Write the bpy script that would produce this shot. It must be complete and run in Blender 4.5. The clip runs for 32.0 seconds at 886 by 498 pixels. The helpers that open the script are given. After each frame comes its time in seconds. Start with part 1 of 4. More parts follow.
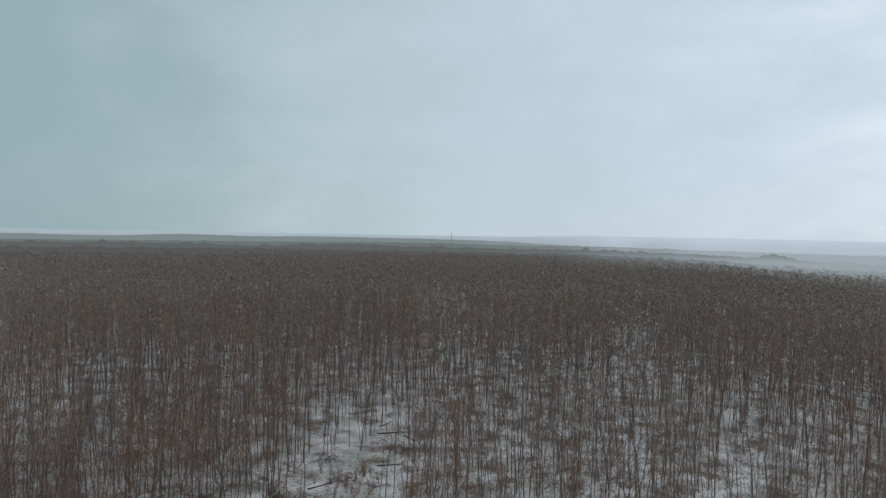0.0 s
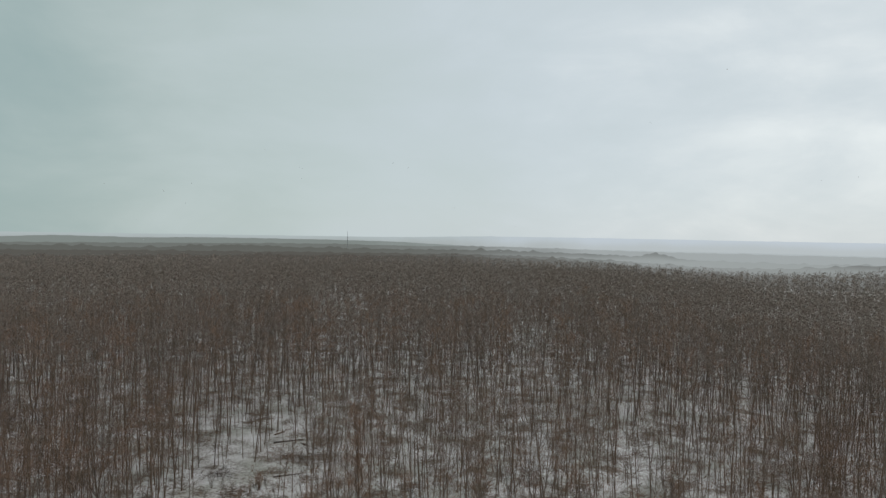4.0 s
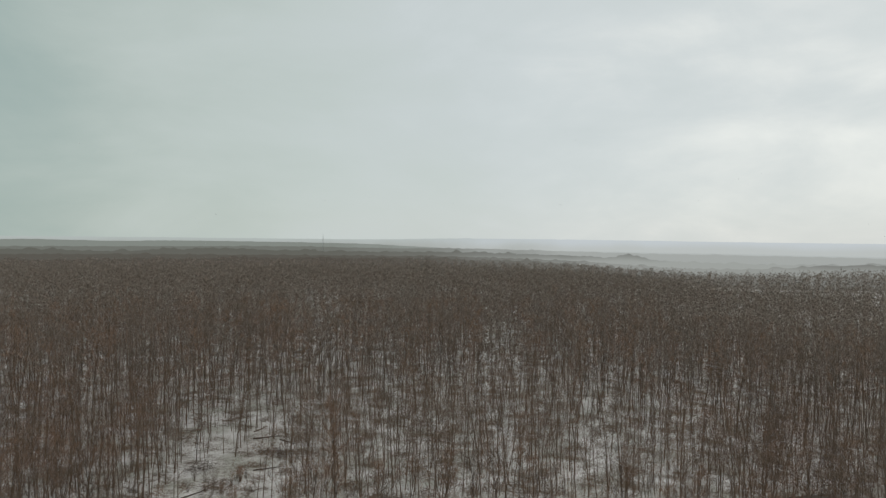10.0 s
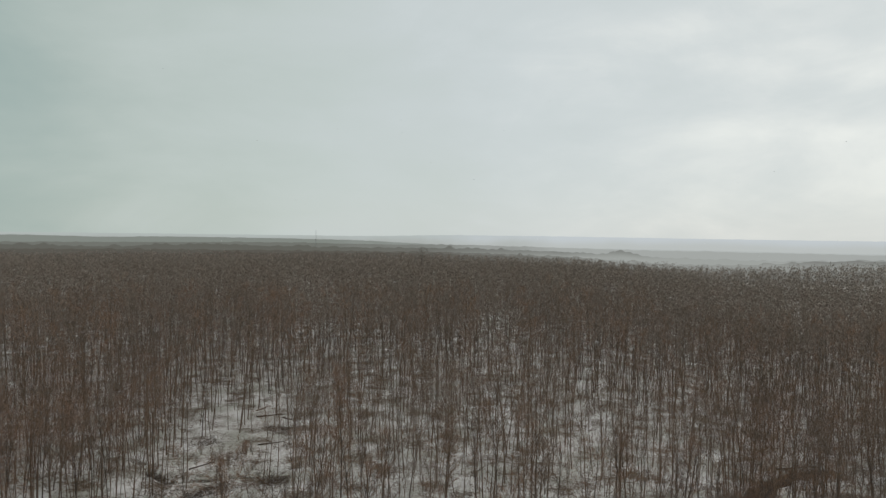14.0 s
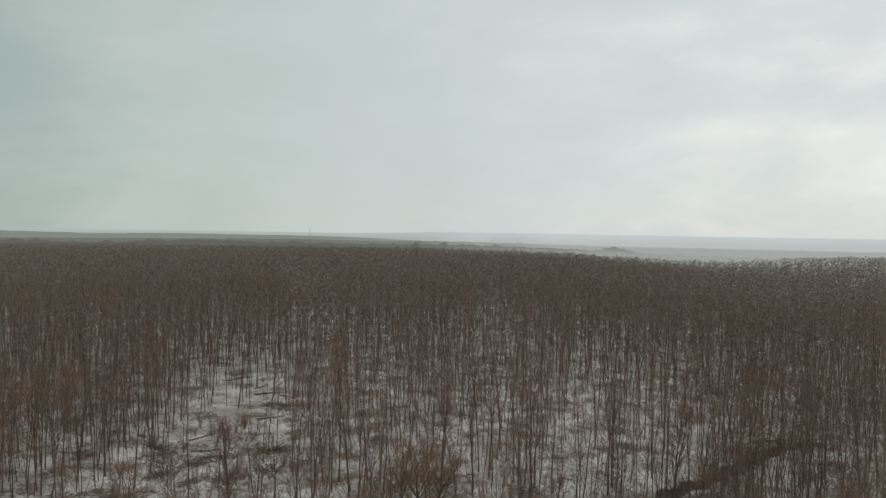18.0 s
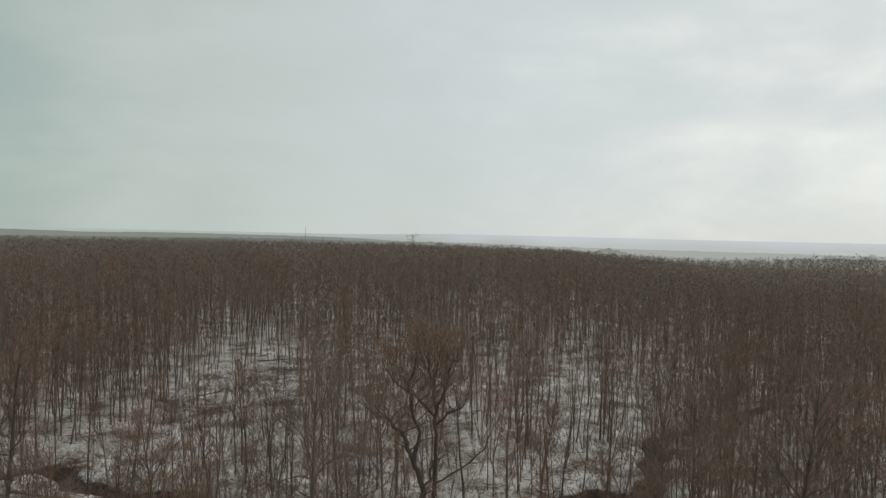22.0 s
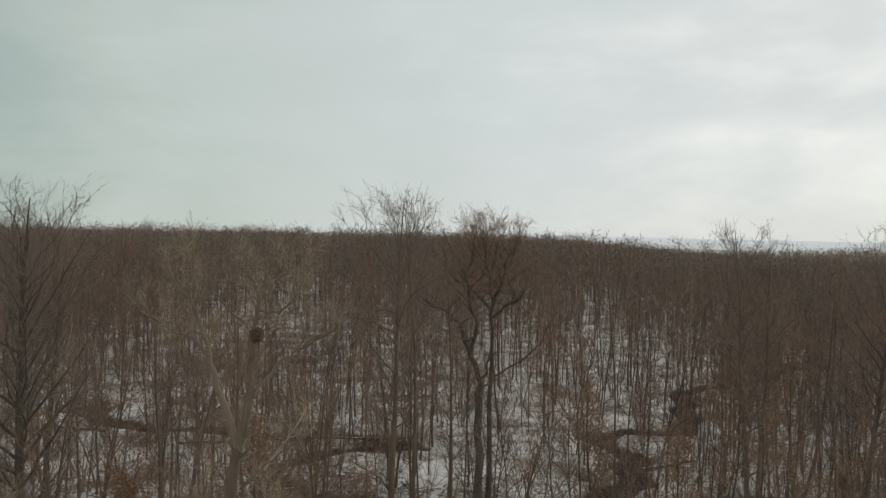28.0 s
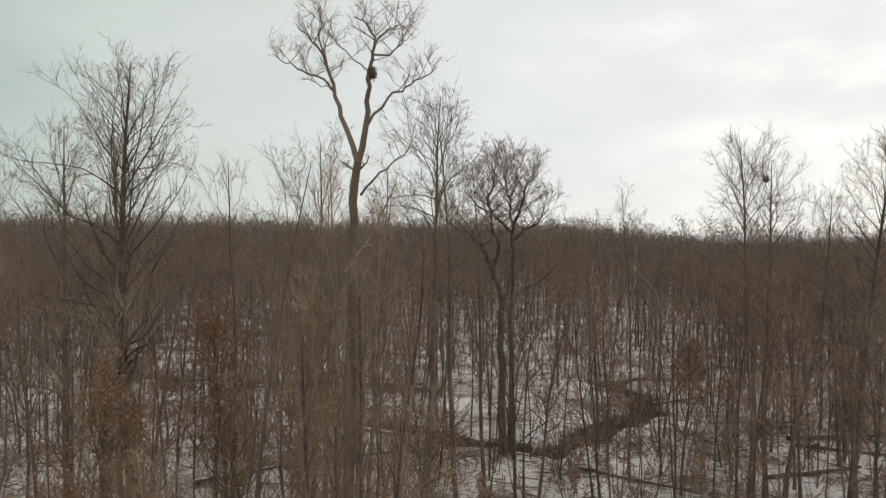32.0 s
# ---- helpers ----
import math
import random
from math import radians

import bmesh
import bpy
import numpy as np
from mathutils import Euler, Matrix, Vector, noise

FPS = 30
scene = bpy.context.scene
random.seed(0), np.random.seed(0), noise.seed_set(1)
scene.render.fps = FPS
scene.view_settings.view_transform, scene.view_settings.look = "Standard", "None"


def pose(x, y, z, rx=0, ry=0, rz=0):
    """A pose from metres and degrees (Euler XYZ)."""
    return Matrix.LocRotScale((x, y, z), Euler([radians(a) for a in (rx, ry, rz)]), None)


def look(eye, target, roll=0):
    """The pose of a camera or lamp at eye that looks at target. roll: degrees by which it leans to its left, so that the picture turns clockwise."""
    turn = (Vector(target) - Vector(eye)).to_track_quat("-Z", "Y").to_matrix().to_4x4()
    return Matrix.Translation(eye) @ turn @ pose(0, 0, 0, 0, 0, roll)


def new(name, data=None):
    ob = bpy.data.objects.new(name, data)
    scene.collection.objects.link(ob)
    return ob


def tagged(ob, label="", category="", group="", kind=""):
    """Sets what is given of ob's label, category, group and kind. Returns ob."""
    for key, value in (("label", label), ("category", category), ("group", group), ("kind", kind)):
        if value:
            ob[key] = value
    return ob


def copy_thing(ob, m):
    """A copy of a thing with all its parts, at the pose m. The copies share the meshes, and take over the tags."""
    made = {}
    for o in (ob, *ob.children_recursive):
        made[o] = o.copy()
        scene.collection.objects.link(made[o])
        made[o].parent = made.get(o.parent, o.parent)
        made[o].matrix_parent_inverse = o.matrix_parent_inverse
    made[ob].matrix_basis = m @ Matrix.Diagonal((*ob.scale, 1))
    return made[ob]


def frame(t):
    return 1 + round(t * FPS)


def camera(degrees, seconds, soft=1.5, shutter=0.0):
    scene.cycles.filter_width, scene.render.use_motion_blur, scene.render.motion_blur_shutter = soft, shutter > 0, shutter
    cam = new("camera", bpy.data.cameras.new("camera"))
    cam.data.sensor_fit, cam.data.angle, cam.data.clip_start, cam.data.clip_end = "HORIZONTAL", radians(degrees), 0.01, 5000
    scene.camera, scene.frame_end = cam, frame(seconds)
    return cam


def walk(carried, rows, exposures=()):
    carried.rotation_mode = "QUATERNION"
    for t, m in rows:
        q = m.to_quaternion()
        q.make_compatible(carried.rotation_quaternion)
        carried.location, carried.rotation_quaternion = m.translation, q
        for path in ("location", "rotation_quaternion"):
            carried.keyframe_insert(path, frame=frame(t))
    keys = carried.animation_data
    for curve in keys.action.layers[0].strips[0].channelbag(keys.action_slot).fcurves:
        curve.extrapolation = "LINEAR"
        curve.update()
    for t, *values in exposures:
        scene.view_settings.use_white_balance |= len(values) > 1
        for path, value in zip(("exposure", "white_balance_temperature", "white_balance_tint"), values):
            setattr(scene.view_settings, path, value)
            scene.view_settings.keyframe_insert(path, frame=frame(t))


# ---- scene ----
cam = camera(65.0, 32.0, 1.4)
PATH = [
    (0, (3.692, 6.768, 42.574), (3.305, 8.73, 42.536), 1.0),
    (0.5, (3.63, 8.3, 42.73), (3.377, 10.284, 42.695), 0.95),
    (1, (3.537, 9.475, 42.878), (3.345, 11.465, 42.846), 0.9),
    (2, (3.177, 9.855, 43.333), (3.032, 11.849, 43.303), 0.7),
    (3, (2.346, 10.27, 42.7), (2.232, 12.266, 42.668), 0.8),
    (6, (2.813, 9.702, 41.924), (2.746, 11.7, 41.896), 0.7),
    (7, (2.95, 8.372, 42.312), (2.894, 10.371, 42.289), 0.7),
    (8, (3.003, 6.712, 42.667), (2.96, 8.711, 42.645), 0.8),
    (9, (3.404, 4.556, 43.015), (3.371, 6.555, 42.99), 0.8),
    (10, (3.727, 2.939, 42.542), (3.703, 4.939, 42.517), 0.6),
    (11, (3.528, 1.987, 41.504), (3.51, 3.987, 41.479), 0.7),
    (12, (3.123, 1.084, 40.78), (3.112, 3.084, 40.754), 0.8),
    (13, (2.703, 0.075, 39.89), (2.697, 2.075, 39.862), 0.7),
    (16, (2.02, -1.785, 38.209), (2.026, 0.215, 38.168), 0.7),
    (17, (1.968, -1.657, 36.555), (1.978, 0.342, 36.515), 0.5),
    (18, (1.988, -2.95, 35.568), (2.003, -0.951, 35.529), 0.8),
    (19, (2.169, -4.78, 34.363), (2.186, -2.781, 34.326), 1.0),
    (20, (1.036, -5.868, 31.539), (1.064, -3.869, 31.512), 1.2),
    (21, (1.001, -6.947, 30.126), (1.029, -4.947, 30.099), 1.3),
    (22, (1.041, -8.171, 28.811), (1.07, -6.172, 28.78), 1.2),
    (23, (0.894, -8.313, 27.575), (0.923, -6.314, 27.539), 1.2),
    (24, (0.496, -8.172, 26.376), (0.526, -6.172, 26.339), 1.3),
    (25, (0.039, -8.189, 25.232), (0.068, -6.189, 25.195), 1.3),
    (28, (-2.552, -7.629, 21.41), (-2.525, -5.63, 21.379), 1.2),
    (29, (-2.89, -8.658, 19.85), (-2.864, -6.659, 19.818), 1.0),
    (30, (-3.151, -9.118, 18.529), (-3.128, -7.119, 18.494), 0.7),
    (31, (-3.513, -9.299, 17.524), (-3.495, -7.299, 17.492), 0.4),
    (32, (-4.072, -10.978, 16.246), (-4.05, -8.979, 16.217), 0.4),
]
walk(cam, [(t, look(eye, target, roll)) for t, eye, target, roll in PATH],
     ((0, 0, 5650, 10), (3, 0, 5950, 10), (6, 0, 6280, 10), (10, 0, 6380, 10), (28, 0.05, 6480, 11), (30, 0.2, 6600, 12), (32, 0.34, 6650, 14)))

# ---- world and light ----
SUN_AZ, SUN_EL = radians(32), radians(30)     # azimuth from +y towards +x
world = bpy.data.worlds.new("winter_sky")
scene.world = world
world.use_nodes = True
wn, wl = world.node_tree.nodes, world.node_tree.links
wn.clear()


def wnode(kind, **values):
    n = wn.new(kind)
    for k, v in values.items():
        n.inputs[k].default_value = v
    return n


w_out = wn.new("ShaderNodeOutputWorld")
w_sky = wn.new("ShaderNodeTexSky")
w_sky.sky_type, w_sky.sun_disc, w_sky.sun_elevation, w_sky.sun_rotation = "NISHITA", False, SUN_EL, SUN_AZ
w_bg_sky = wnode("ShaderNodeBackground", Strength=0.06)
wl.new(w_sky.outputs["Color"], w_bg_sky.inputs["Color"])
w_co = wn.new("ShaderNodeTexCoord")
w_map = wn.new("ShaderNodeMapping")
w_map.inputs["Scale"].default_value = (1.6, 1.6, 3.4)
wl.new(w_co.outputs["Generated"], w_map.inputs["Vector"])
w_noise = wnode("ShaderNodeTexNoise", Scale=2.6, Detail=7.0, Roughness=0.57, Distortion=0.5)
wl.new(w_map.outputs["Vector"], w_noise.inputs["Vector"])
# the cloud is thinner towards the sun
w_sun = wn.new("ShaderNodeVectorMath")
w_sun.operation = "DOT_PRODUCT"
w_sun.inputs[1].default_value = (math.sin(SUN_AZ) * math.cos(SUN_EL * 0.35), math.cos(SUN_AZ) * math.cos(SUN_EL * 0.35), math.sin(SUN_EL * 0.35))
wl.new(w_co.outputs["Generated"], w_sun.inputs[0])
w_low = wn.new("ShaderNodeMapping")
w_low.inputs["Scale"].default_value, w_low.inputs["Location"].default_value = (2.2, 2.2, 6.5), (3.1, 0.4, 1.7)
wl.new(w_co.outputs["Generated"], w_low.inputs["Vector"])
w_lumps = wnode("ShaderNodeTexNoise", Scale=2.2, Detail=5.0, Roughness=0.5, Distortion=0.3)
wl.new(w_low.outputs["Vector"], w_lumps.inputs["Vector"])
w_cloud = wn.new("ShaderNodeMix")
w_cloud.inputs["Factor"].default_value = 0.42
wl.new(w_noise.outputs["Fac"], w_cloud.inputs["A"])
wl.new(w_lumps.outputs["Fac"], w_cloud.inputs["B"])
w_thin = wn.new("ShaderNodeMath")
w_thin.operation = "MULTIPLY_ADD"
w_thin.inputs[1].default_value = 0.50
wl.new(w_cloud.outputs["Result"], w_thin.inputs[0])
wl.new(w_sun.outputs["Value"], w_thin.inputs[2])
w_ramp = wn.new("ShaderNodeValToRGB")
w_ramp.color_ramp.interpolation = "B_SPLINE"
w_els = w_ramp.color_ramp.elements
w_els[0].position, w_els[0].color = 0.44, (0.34, 0.43, 0.40, 1)
w_els[1].position, w_els[1].color = 0.98, (0.86, 0.88, 0.83, 1)
for place, colour in ((0.56, (0.47, 0.535, 0.49, 1)), (0.68, (0.55, 0.61, 0.575, 1)), (0.80, (0.585, 0.635, 0.62, 1)), (0.87, (0.62, 0.67, 0.665, 1)), (0.92, (0.70, 0.735, 0.715, 1))):
    w_els.new(place).color = colour
w_scale = wn.new("ShaderNodeMath")
w_scale.operation = "DIVIDE"
w_scale.inputs[1].default_value = 1.36
wl.new(w_thin.outputs[0], w_scale.inputs[0])
wl.new(w_scale.outputs[0], w_ramp.inputs["Fac"])
# an overcast sky is brighter and whiter overhead than low down
w_sep = wn.new("ShaderNodeSeparateXYZ")
wl.new(w_co.outputs["Generated"], w_sep.inputs[0])
w_up = wn.new("ShaderNodeMapRange")
w_up.interpolation_type = "SMOOTHSTEP"
w_up.inputs["From Min"].default_value, w_up.inputs["From Max"].default_value = 0.30, 0.95
wl.new(w_sep.outputs["Z"], w_up.inputs["Value"])
w_over = wn.new("ShaderNodeMix")
w_over.data_type = "RGBA"
wl.new(w_up.outputs["Result"], w_over.inputs["Factor"])
wl.new(w_ramp.outputs["Color"], w_over.inputs["A"])
w_over.inputs["B"].default_value = (0.66, 0.60, 0.55, 1)
w_bg = wnode("ShaderNodeBackground", Strength=1.0)
wl.new(w_over.outputs["Result"], w_bg.inputs["Color"])
w_mix = wnode("ShaderNodeMixShader", Fac=0.93)
wl.new(w_bg_sky.outputs[0], w_mix.inputs[1])
wl.new(w_bg.outputs[0], w_mix.inputs[2])
wl.new(w_mix.outputs[0], w_out.inputs["Surface"])

sun = new("sun", bpy.data.lights.new("sun", "SUN"))
sun.data.energy, sun.data.angle, sun.data.color = 0.75, radians(14), (1.0, 0.90, 0.78)
sun.matrix_world = look((0, 0, 0), (-math.sin(SUN_AZ) * math.cos(SUN_EL), -math.cos(SUN_AZ) * math.cos(SUN_EL), -math.sin(SUN_EL)))


# ---- materials ----
def material(name, dark, light, scale=4.0, stretch=(1, 1, 1), rough=0.9, bump=0.3, spread=0.25, fine=6.0):
    """Two tones mixed by noise at two scales, a little random change from piece to piece, and relief."""
    m = bpy.data.materials.new(name)
    m.use_nodes = True
    nodes, links = m.node_tree.nodes, m.node_tree.links
    b = nodes["Principled BSDF"]
    co, mp = nodes.new("ShaderNodeTexCoord"), nodes.new("ShaderNodeMapping")
    mp.inputs["Scale"].default_value = stretch
    links.new(co.outputs["Object"], mp.inputs["Vector"])
    a, c = nodes.new("ShaderNodeTexNoise"), nodes.new("ShaderNodeTexNoise")
    a.inputs["Scale"].default_value, a.inputs["Detail"].default_value = scale, 4
    c.inputs["Scale"].default_value, c.inputs["Detail"].default_value = scale * fine, 3
    for n in (a, c):
        links.new(mp.outputs["Vector"], n.inputs["Vector"])
    add = nodes.new("ShaderNodeMath")
    add.operation = "MULTIPLY_ADD"
    add.inputs[1].default_value = 0.5
    links.new(c.outputs["Fac"], add.inputs[0])
    links.new(a.outputs["Fac"], add.inputs[2])
    geo = nodes.new("ShaderNodeNewGeometry")
    ran = nodes.new("ShaderNodeMath")
    ran.operation = "MULTIPLY_ADD"
    ran.inputs[1].default_value = spread
    links.new(geo.outputs["Random Per Island"], ran.inputs[0])
    links.new(add.outputs[0], ran.inputs[2])
    ramp = nodes.new("ShaderNodeValToRGB")
    ramp.color_ramp.elements[0].position, ramp.color_ramp.elements[0].color = 0.45, (*dark, 1)
    ramp.color_ramp.elements[1].position, ramp.color_ramp.elements[1].color = 1.15 if spread > 0.5 else 1.0, (*light, 1)
    links.new(ran.outputs[0], ramp.inputs["Fac"])
    links.new(ramp.outputs["Color"], b.inputs["Base Color"])
    b.inputs["Roughness"].default_value = rough
    b.inputs["Specular IOR Level"].default_value = 0.2
    if bump:
        bp = nodes.new("ShaderNodeBump")
        bp.inputs["Strength"].default_value, bp.inputs["Distance"].default_value = bump, 0.05
        links.new(add.outputs[0], bp.inputs["Height"])
        links.new(bp.outputs["Normal"], b.inputs["Normal"])
    return m


BARK = material("bark", (0.088, 0.060, 0.044), (0.215, 0.158, 0.120), 2.5, (1, 1, 0.25), bump=0.6)
BARK_PALE = material("pale_bark", (0.11, 0.078, 0.058), (0.27, 0.205, 0.155), 2.5, (1, 1, 0.3), bump=0.5)
BARK_DARK = material("dark_bark", (0.046, 0.036, 0.030), (0.145, 0.115, 0.097), 2.0, (1, 1, 0.5), bump=0.7)
TWIG = material("twigs", (0.138, 0.106, 0.086), (0.272, 0.218, 0.180), 0.5, bump=0, spread=0.2)
TWIG_RED = material("reddish_twigs", (0.188, 0.118, 0.084), (0.345, 0.228, 0.164), 0.5, bump=0, spread=0.2)
TWIG_DARK = material("dark_twigs", (0.100, 0.078, 0.068), (0.20, 0.162, 0.144), 0.5, bump=0, spread=0.2)
# paler grey: haze painted into the far woods' colour, snow dust on the shrubs
TWIG_HAZE_DUST = material("haze_and_snow_dust_twigs", (0.160, 0.132, 0.112), (0.315, 0.27, 0.235), 0.5, bump=0, spread=0.2)
TWIG_PALE = material("pale_twigs", (0.22, 0.165, 0.12), (0.44, 0.35, 0.26), 0.5, bump=0, spread=0.3)
LEAF = material("dry_leaves", (0.20, 0.115, 0.066), (0.38, 0.245, 0.15), 1.0, bump=0, spread=0.5, rough=0.7)
NEST = material("nest_sticks", (0.08, 0.048, 0.034), (0.22, 0.14, 0.10), 6.0, bump=0.2, spread=0.3)
DEAD = material("bleached_dead_wood", (0.26, 0.21, 0.165), (0.52, 0.45, 0.38), 3.0, (1, 1, 0.4), bump=0.4)
SNOWCAP = material("settled_snow", (0.62, 0.64, 0.66), (0.80, 0.81, 0.82), 3.0, bump=0.3, spread=0.05, rough=0.6)


FLAKE = bpy.data.materials.new("falling_snowflake")
FLAKE.use_nodes = True
f_nodes, f_links = FLAKE.node_tree.nodes, FLAKE.node_tree.links
f_front, f_through, f_mix = f_nodes.new("ShaderNodeBsdfDiffuse"), f_nodes.new("ShaderNodeBsdfTranslucent"), f_nodes.new("ShaderNodeMixShader")
for n in (f_front, f_through):
    n.inputs["Color"].default_value = (0.92, 0.93, 0.94, 1)
f_links.new(f_front.outputs[0], f_mix.inputs[1])
f_links.new(f_through.outputs[0], f_mix.inputs[2])
f_links.new(f_mix.outputs[0], f_nodes["Material Output"].inputs["Surface"])


def ground_material():
    m = bpy.data.materials.new("snowy_forest_floor")
    m.use_nodes = True
    nodes, links = m.node_tree.nodes, m.node_tree.links
    b = nodes["Principled BSDF"]
    co = nodes.new("ShaderNodeTexCoord")

    def tex(scale, detail=4, rough=0.6):
        n = nodes.new("ShaderNodeTexNoise")
        n.inputs["Scale"].default_value, n.inputs["Detail"].default_value, n.inputs["Roughness"].default_value = scale, detail, rough
        links.new(co.outputs["Object"], n.inputs["Vector"])
        return n.outputs["Fac"]

    def ramp(source, stops):
        n = nodes.new("ShaderNodeValToRGB")
        e = n.color_ramp.elements
        e[0].position, e[0].color = stops[0][0], (*stops[0][1], 1)
        e[1].position, e[1].color = stops[1][0], (*stops[1][1], 1)
        links.new(source, n.inputs["Fac"])
        return n.outputs["Color"]

    def math_node(op, x, y):
        n = nodes.new("ShaderNodeMath")
        n.operation = op
        for i, v in enumerate((x, y)):
            if isinstance(v, float):
                n.inputs[i].default_value = v
            else:
                links.new(v, n.inputs[i])
        return n.outputs[0]

    def mix(f, x, y):
        n = nodes.new("ShaderNodeMix")
        n.data_type = "RGBA"
        links.new(f, n.inputs["Factor"])
        links.new(x, n.inputs["A"])
        links.new(y, n.inputs["B"])
        return n.outputs["Result"]

    snow = ramp(tex(3.0), ((0.35, (0.64, 0.66, 0.67)), (0.65, (0.84, 0.85, 0.86))))
    litter = ramp(tex(5.0), ((0.35, (0.05, 0.036, 0.026)), (0.65, (0.17, 0.125, 0.085))))
    grass = ramp(tex(2.0), ((0.35, (0.10, 0.12, 0.07)), (0.65, (0.30, 0.32, 0.24))))
    soft = ramp(math_node("ADD", math_node("MULTIPLY", tex(0.10, 3), 0.6), math_node("MULTIPLY", tex(1.3, 6, 0.75), 0.4)), ((0.44, (0, 0, 0)), (0.60, (1, 1, 1))))
    rough_edge = math_node("MULTIPLY", tex(2.2, 7, 0.8), 0.62)
    patch = math_node("ADD", rough_edge, math_node("MULTIPLY", tex(0.16, 3), 0.5))
    bare = ramp(patch, ((0.54, (0, 0, 0)), (0.64, (1, 1, 1))))
    colour = mix(bare, mix(math_node("MULTIPLY", soft, 0.6), snow, grass), litter)
    # wet earth of the creek banks, with ragged edges and lumps of snow on it
    wet = nodes.new("ShaderNodeAttribute")
    wet.attribute_name = "wet"
    edge = math_node("ADD", wet.outputs["Fac"], math_node("MULTIPLY", math_node("SUBTRACT", tex(1.1, 7, 0.8), 0.5), 1.5))
    mud = ramp(tex(1.6, 6, 0.7), ((0.35, (0.022, 0.017, 0.013)), (0.66, (0.095, 0.072, 0.054))))
    colour = mix(ramp(edge, ((0.46, (0, 0, 0)), (0.72, (1, 1, 1)))), colour, mud)
    links.new(colour, b.inputs["Base Color"])
    b.inputs["Roughness"].default_value = 0.75
    b.inputs["Specular IOR Level"].default_value = 0.2
    bp = nodes.new("ShaderNodeBump")
    bp.inputs["Strength"].default_value, bp.inputs["Distance"].default_value = 0.6, 0.25
    links.new(math_node("ADD", tex(0.7, 5), tex(4.0, 4)), bp.inputs["Height"])
    links.new(bp.outputs["Normal"], b.inputs["Normal"])
    return m


def linear(c):
    return [((v / 255 + 0.055) / 1.055) ** 2.4 for v in c]


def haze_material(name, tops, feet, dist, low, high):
    """A glowing plain distance with haze painted into its colours: far woods seen through snow-laden air, mistier to
    the east and in the hollows. tops, feet: west and east colours.
    """
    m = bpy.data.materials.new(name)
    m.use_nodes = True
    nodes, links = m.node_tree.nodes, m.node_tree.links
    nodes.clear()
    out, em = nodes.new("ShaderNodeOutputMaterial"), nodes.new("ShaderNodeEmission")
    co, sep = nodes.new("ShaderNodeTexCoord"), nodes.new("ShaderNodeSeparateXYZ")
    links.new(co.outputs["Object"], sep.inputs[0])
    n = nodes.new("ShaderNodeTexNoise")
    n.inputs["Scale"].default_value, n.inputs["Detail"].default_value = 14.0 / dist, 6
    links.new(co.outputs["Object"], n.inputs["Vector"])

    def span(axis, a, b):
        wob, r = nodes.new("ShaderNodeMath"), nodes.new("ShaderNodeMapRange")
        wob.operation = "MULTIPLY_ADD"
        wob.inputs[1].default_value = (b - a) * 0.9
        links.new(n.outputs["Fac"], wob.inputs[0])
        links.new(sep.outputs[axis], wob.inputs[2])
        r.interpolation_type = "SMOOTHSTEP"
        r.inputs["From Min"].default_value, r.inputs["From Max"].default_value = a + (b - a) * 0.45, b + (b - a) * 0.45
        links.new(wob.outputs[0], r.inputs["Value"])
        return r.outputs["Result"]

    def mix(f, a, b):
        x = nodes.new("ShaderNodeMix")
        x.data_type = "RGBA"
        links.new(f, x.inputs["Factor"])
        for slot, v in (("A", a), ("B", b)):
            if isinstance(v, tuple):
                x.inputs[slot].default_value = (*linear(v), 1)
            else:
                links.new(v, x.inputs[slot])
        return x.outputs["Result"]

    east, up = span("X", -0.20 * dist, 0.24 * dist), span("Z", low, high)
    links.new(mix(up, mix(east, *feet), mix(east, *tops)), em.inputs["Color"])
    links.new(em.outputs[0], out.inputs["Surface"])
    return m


# ---- ground ----
def smooth(v, a, b):
    s = np.clip((v - a) / (b - a), 0, 1)
    return s * s * (3 - 2 * s)


CREEK = [(72, 123), (63, 120), (48, 106), (35, 95), (30, 80), (26, 70.5), (20, 72), (15, 68), (18, 61), (16, 55), (9, 45), (4, 40.5), (-1, 42.5),
         (-7, 46.5), (-13.5, 49), (-17, 55), (-12, 61), (-4, 62), (-8, 67), (-18, 66), (-30, 68.5), (-36, 69), (-40, 73), (-45, 77), (-49, 73), (-56, 66), (-75, 70)]
BANK = [(-51, 121), (-46, 114), (-41, 111), (-33, 112.5), (-25, 115)]


def way_off(x, y, line):
    """Distance from a line through points."""
    best = np.full(np.shape(x), 1e9)
    for (ax, ay), (bx, by) in zip(line[:-1], line[1:]):
        dx, dy = bx - ax, by - ay
        s = np.clip(((x - ax) * dx + (y - ay) * dy) / (dx * dx + dy * dy), 0, 1)
        best = np.minimum(best, np.hypot(x - ax - s * dx, y - ay - s * dy))
    return best


def carve(x, y):
    """Depth of the creek and the cut bank below the forest floor."""
    wob = 0.45 * np.sin(x * 0.9 + y * 0.5) + 0.35 * np.sin(x * 0.43 - y * 0.77)
    a = 1 - smooth(way_off(x, y, CREEK) + wob, 0.9, 2.4)
    b = 1 - smooth(way_off(x, y, BANK) + wob, 0.5, 1.6)
    return np.maximum(1.25 * a, 0.7 * b)


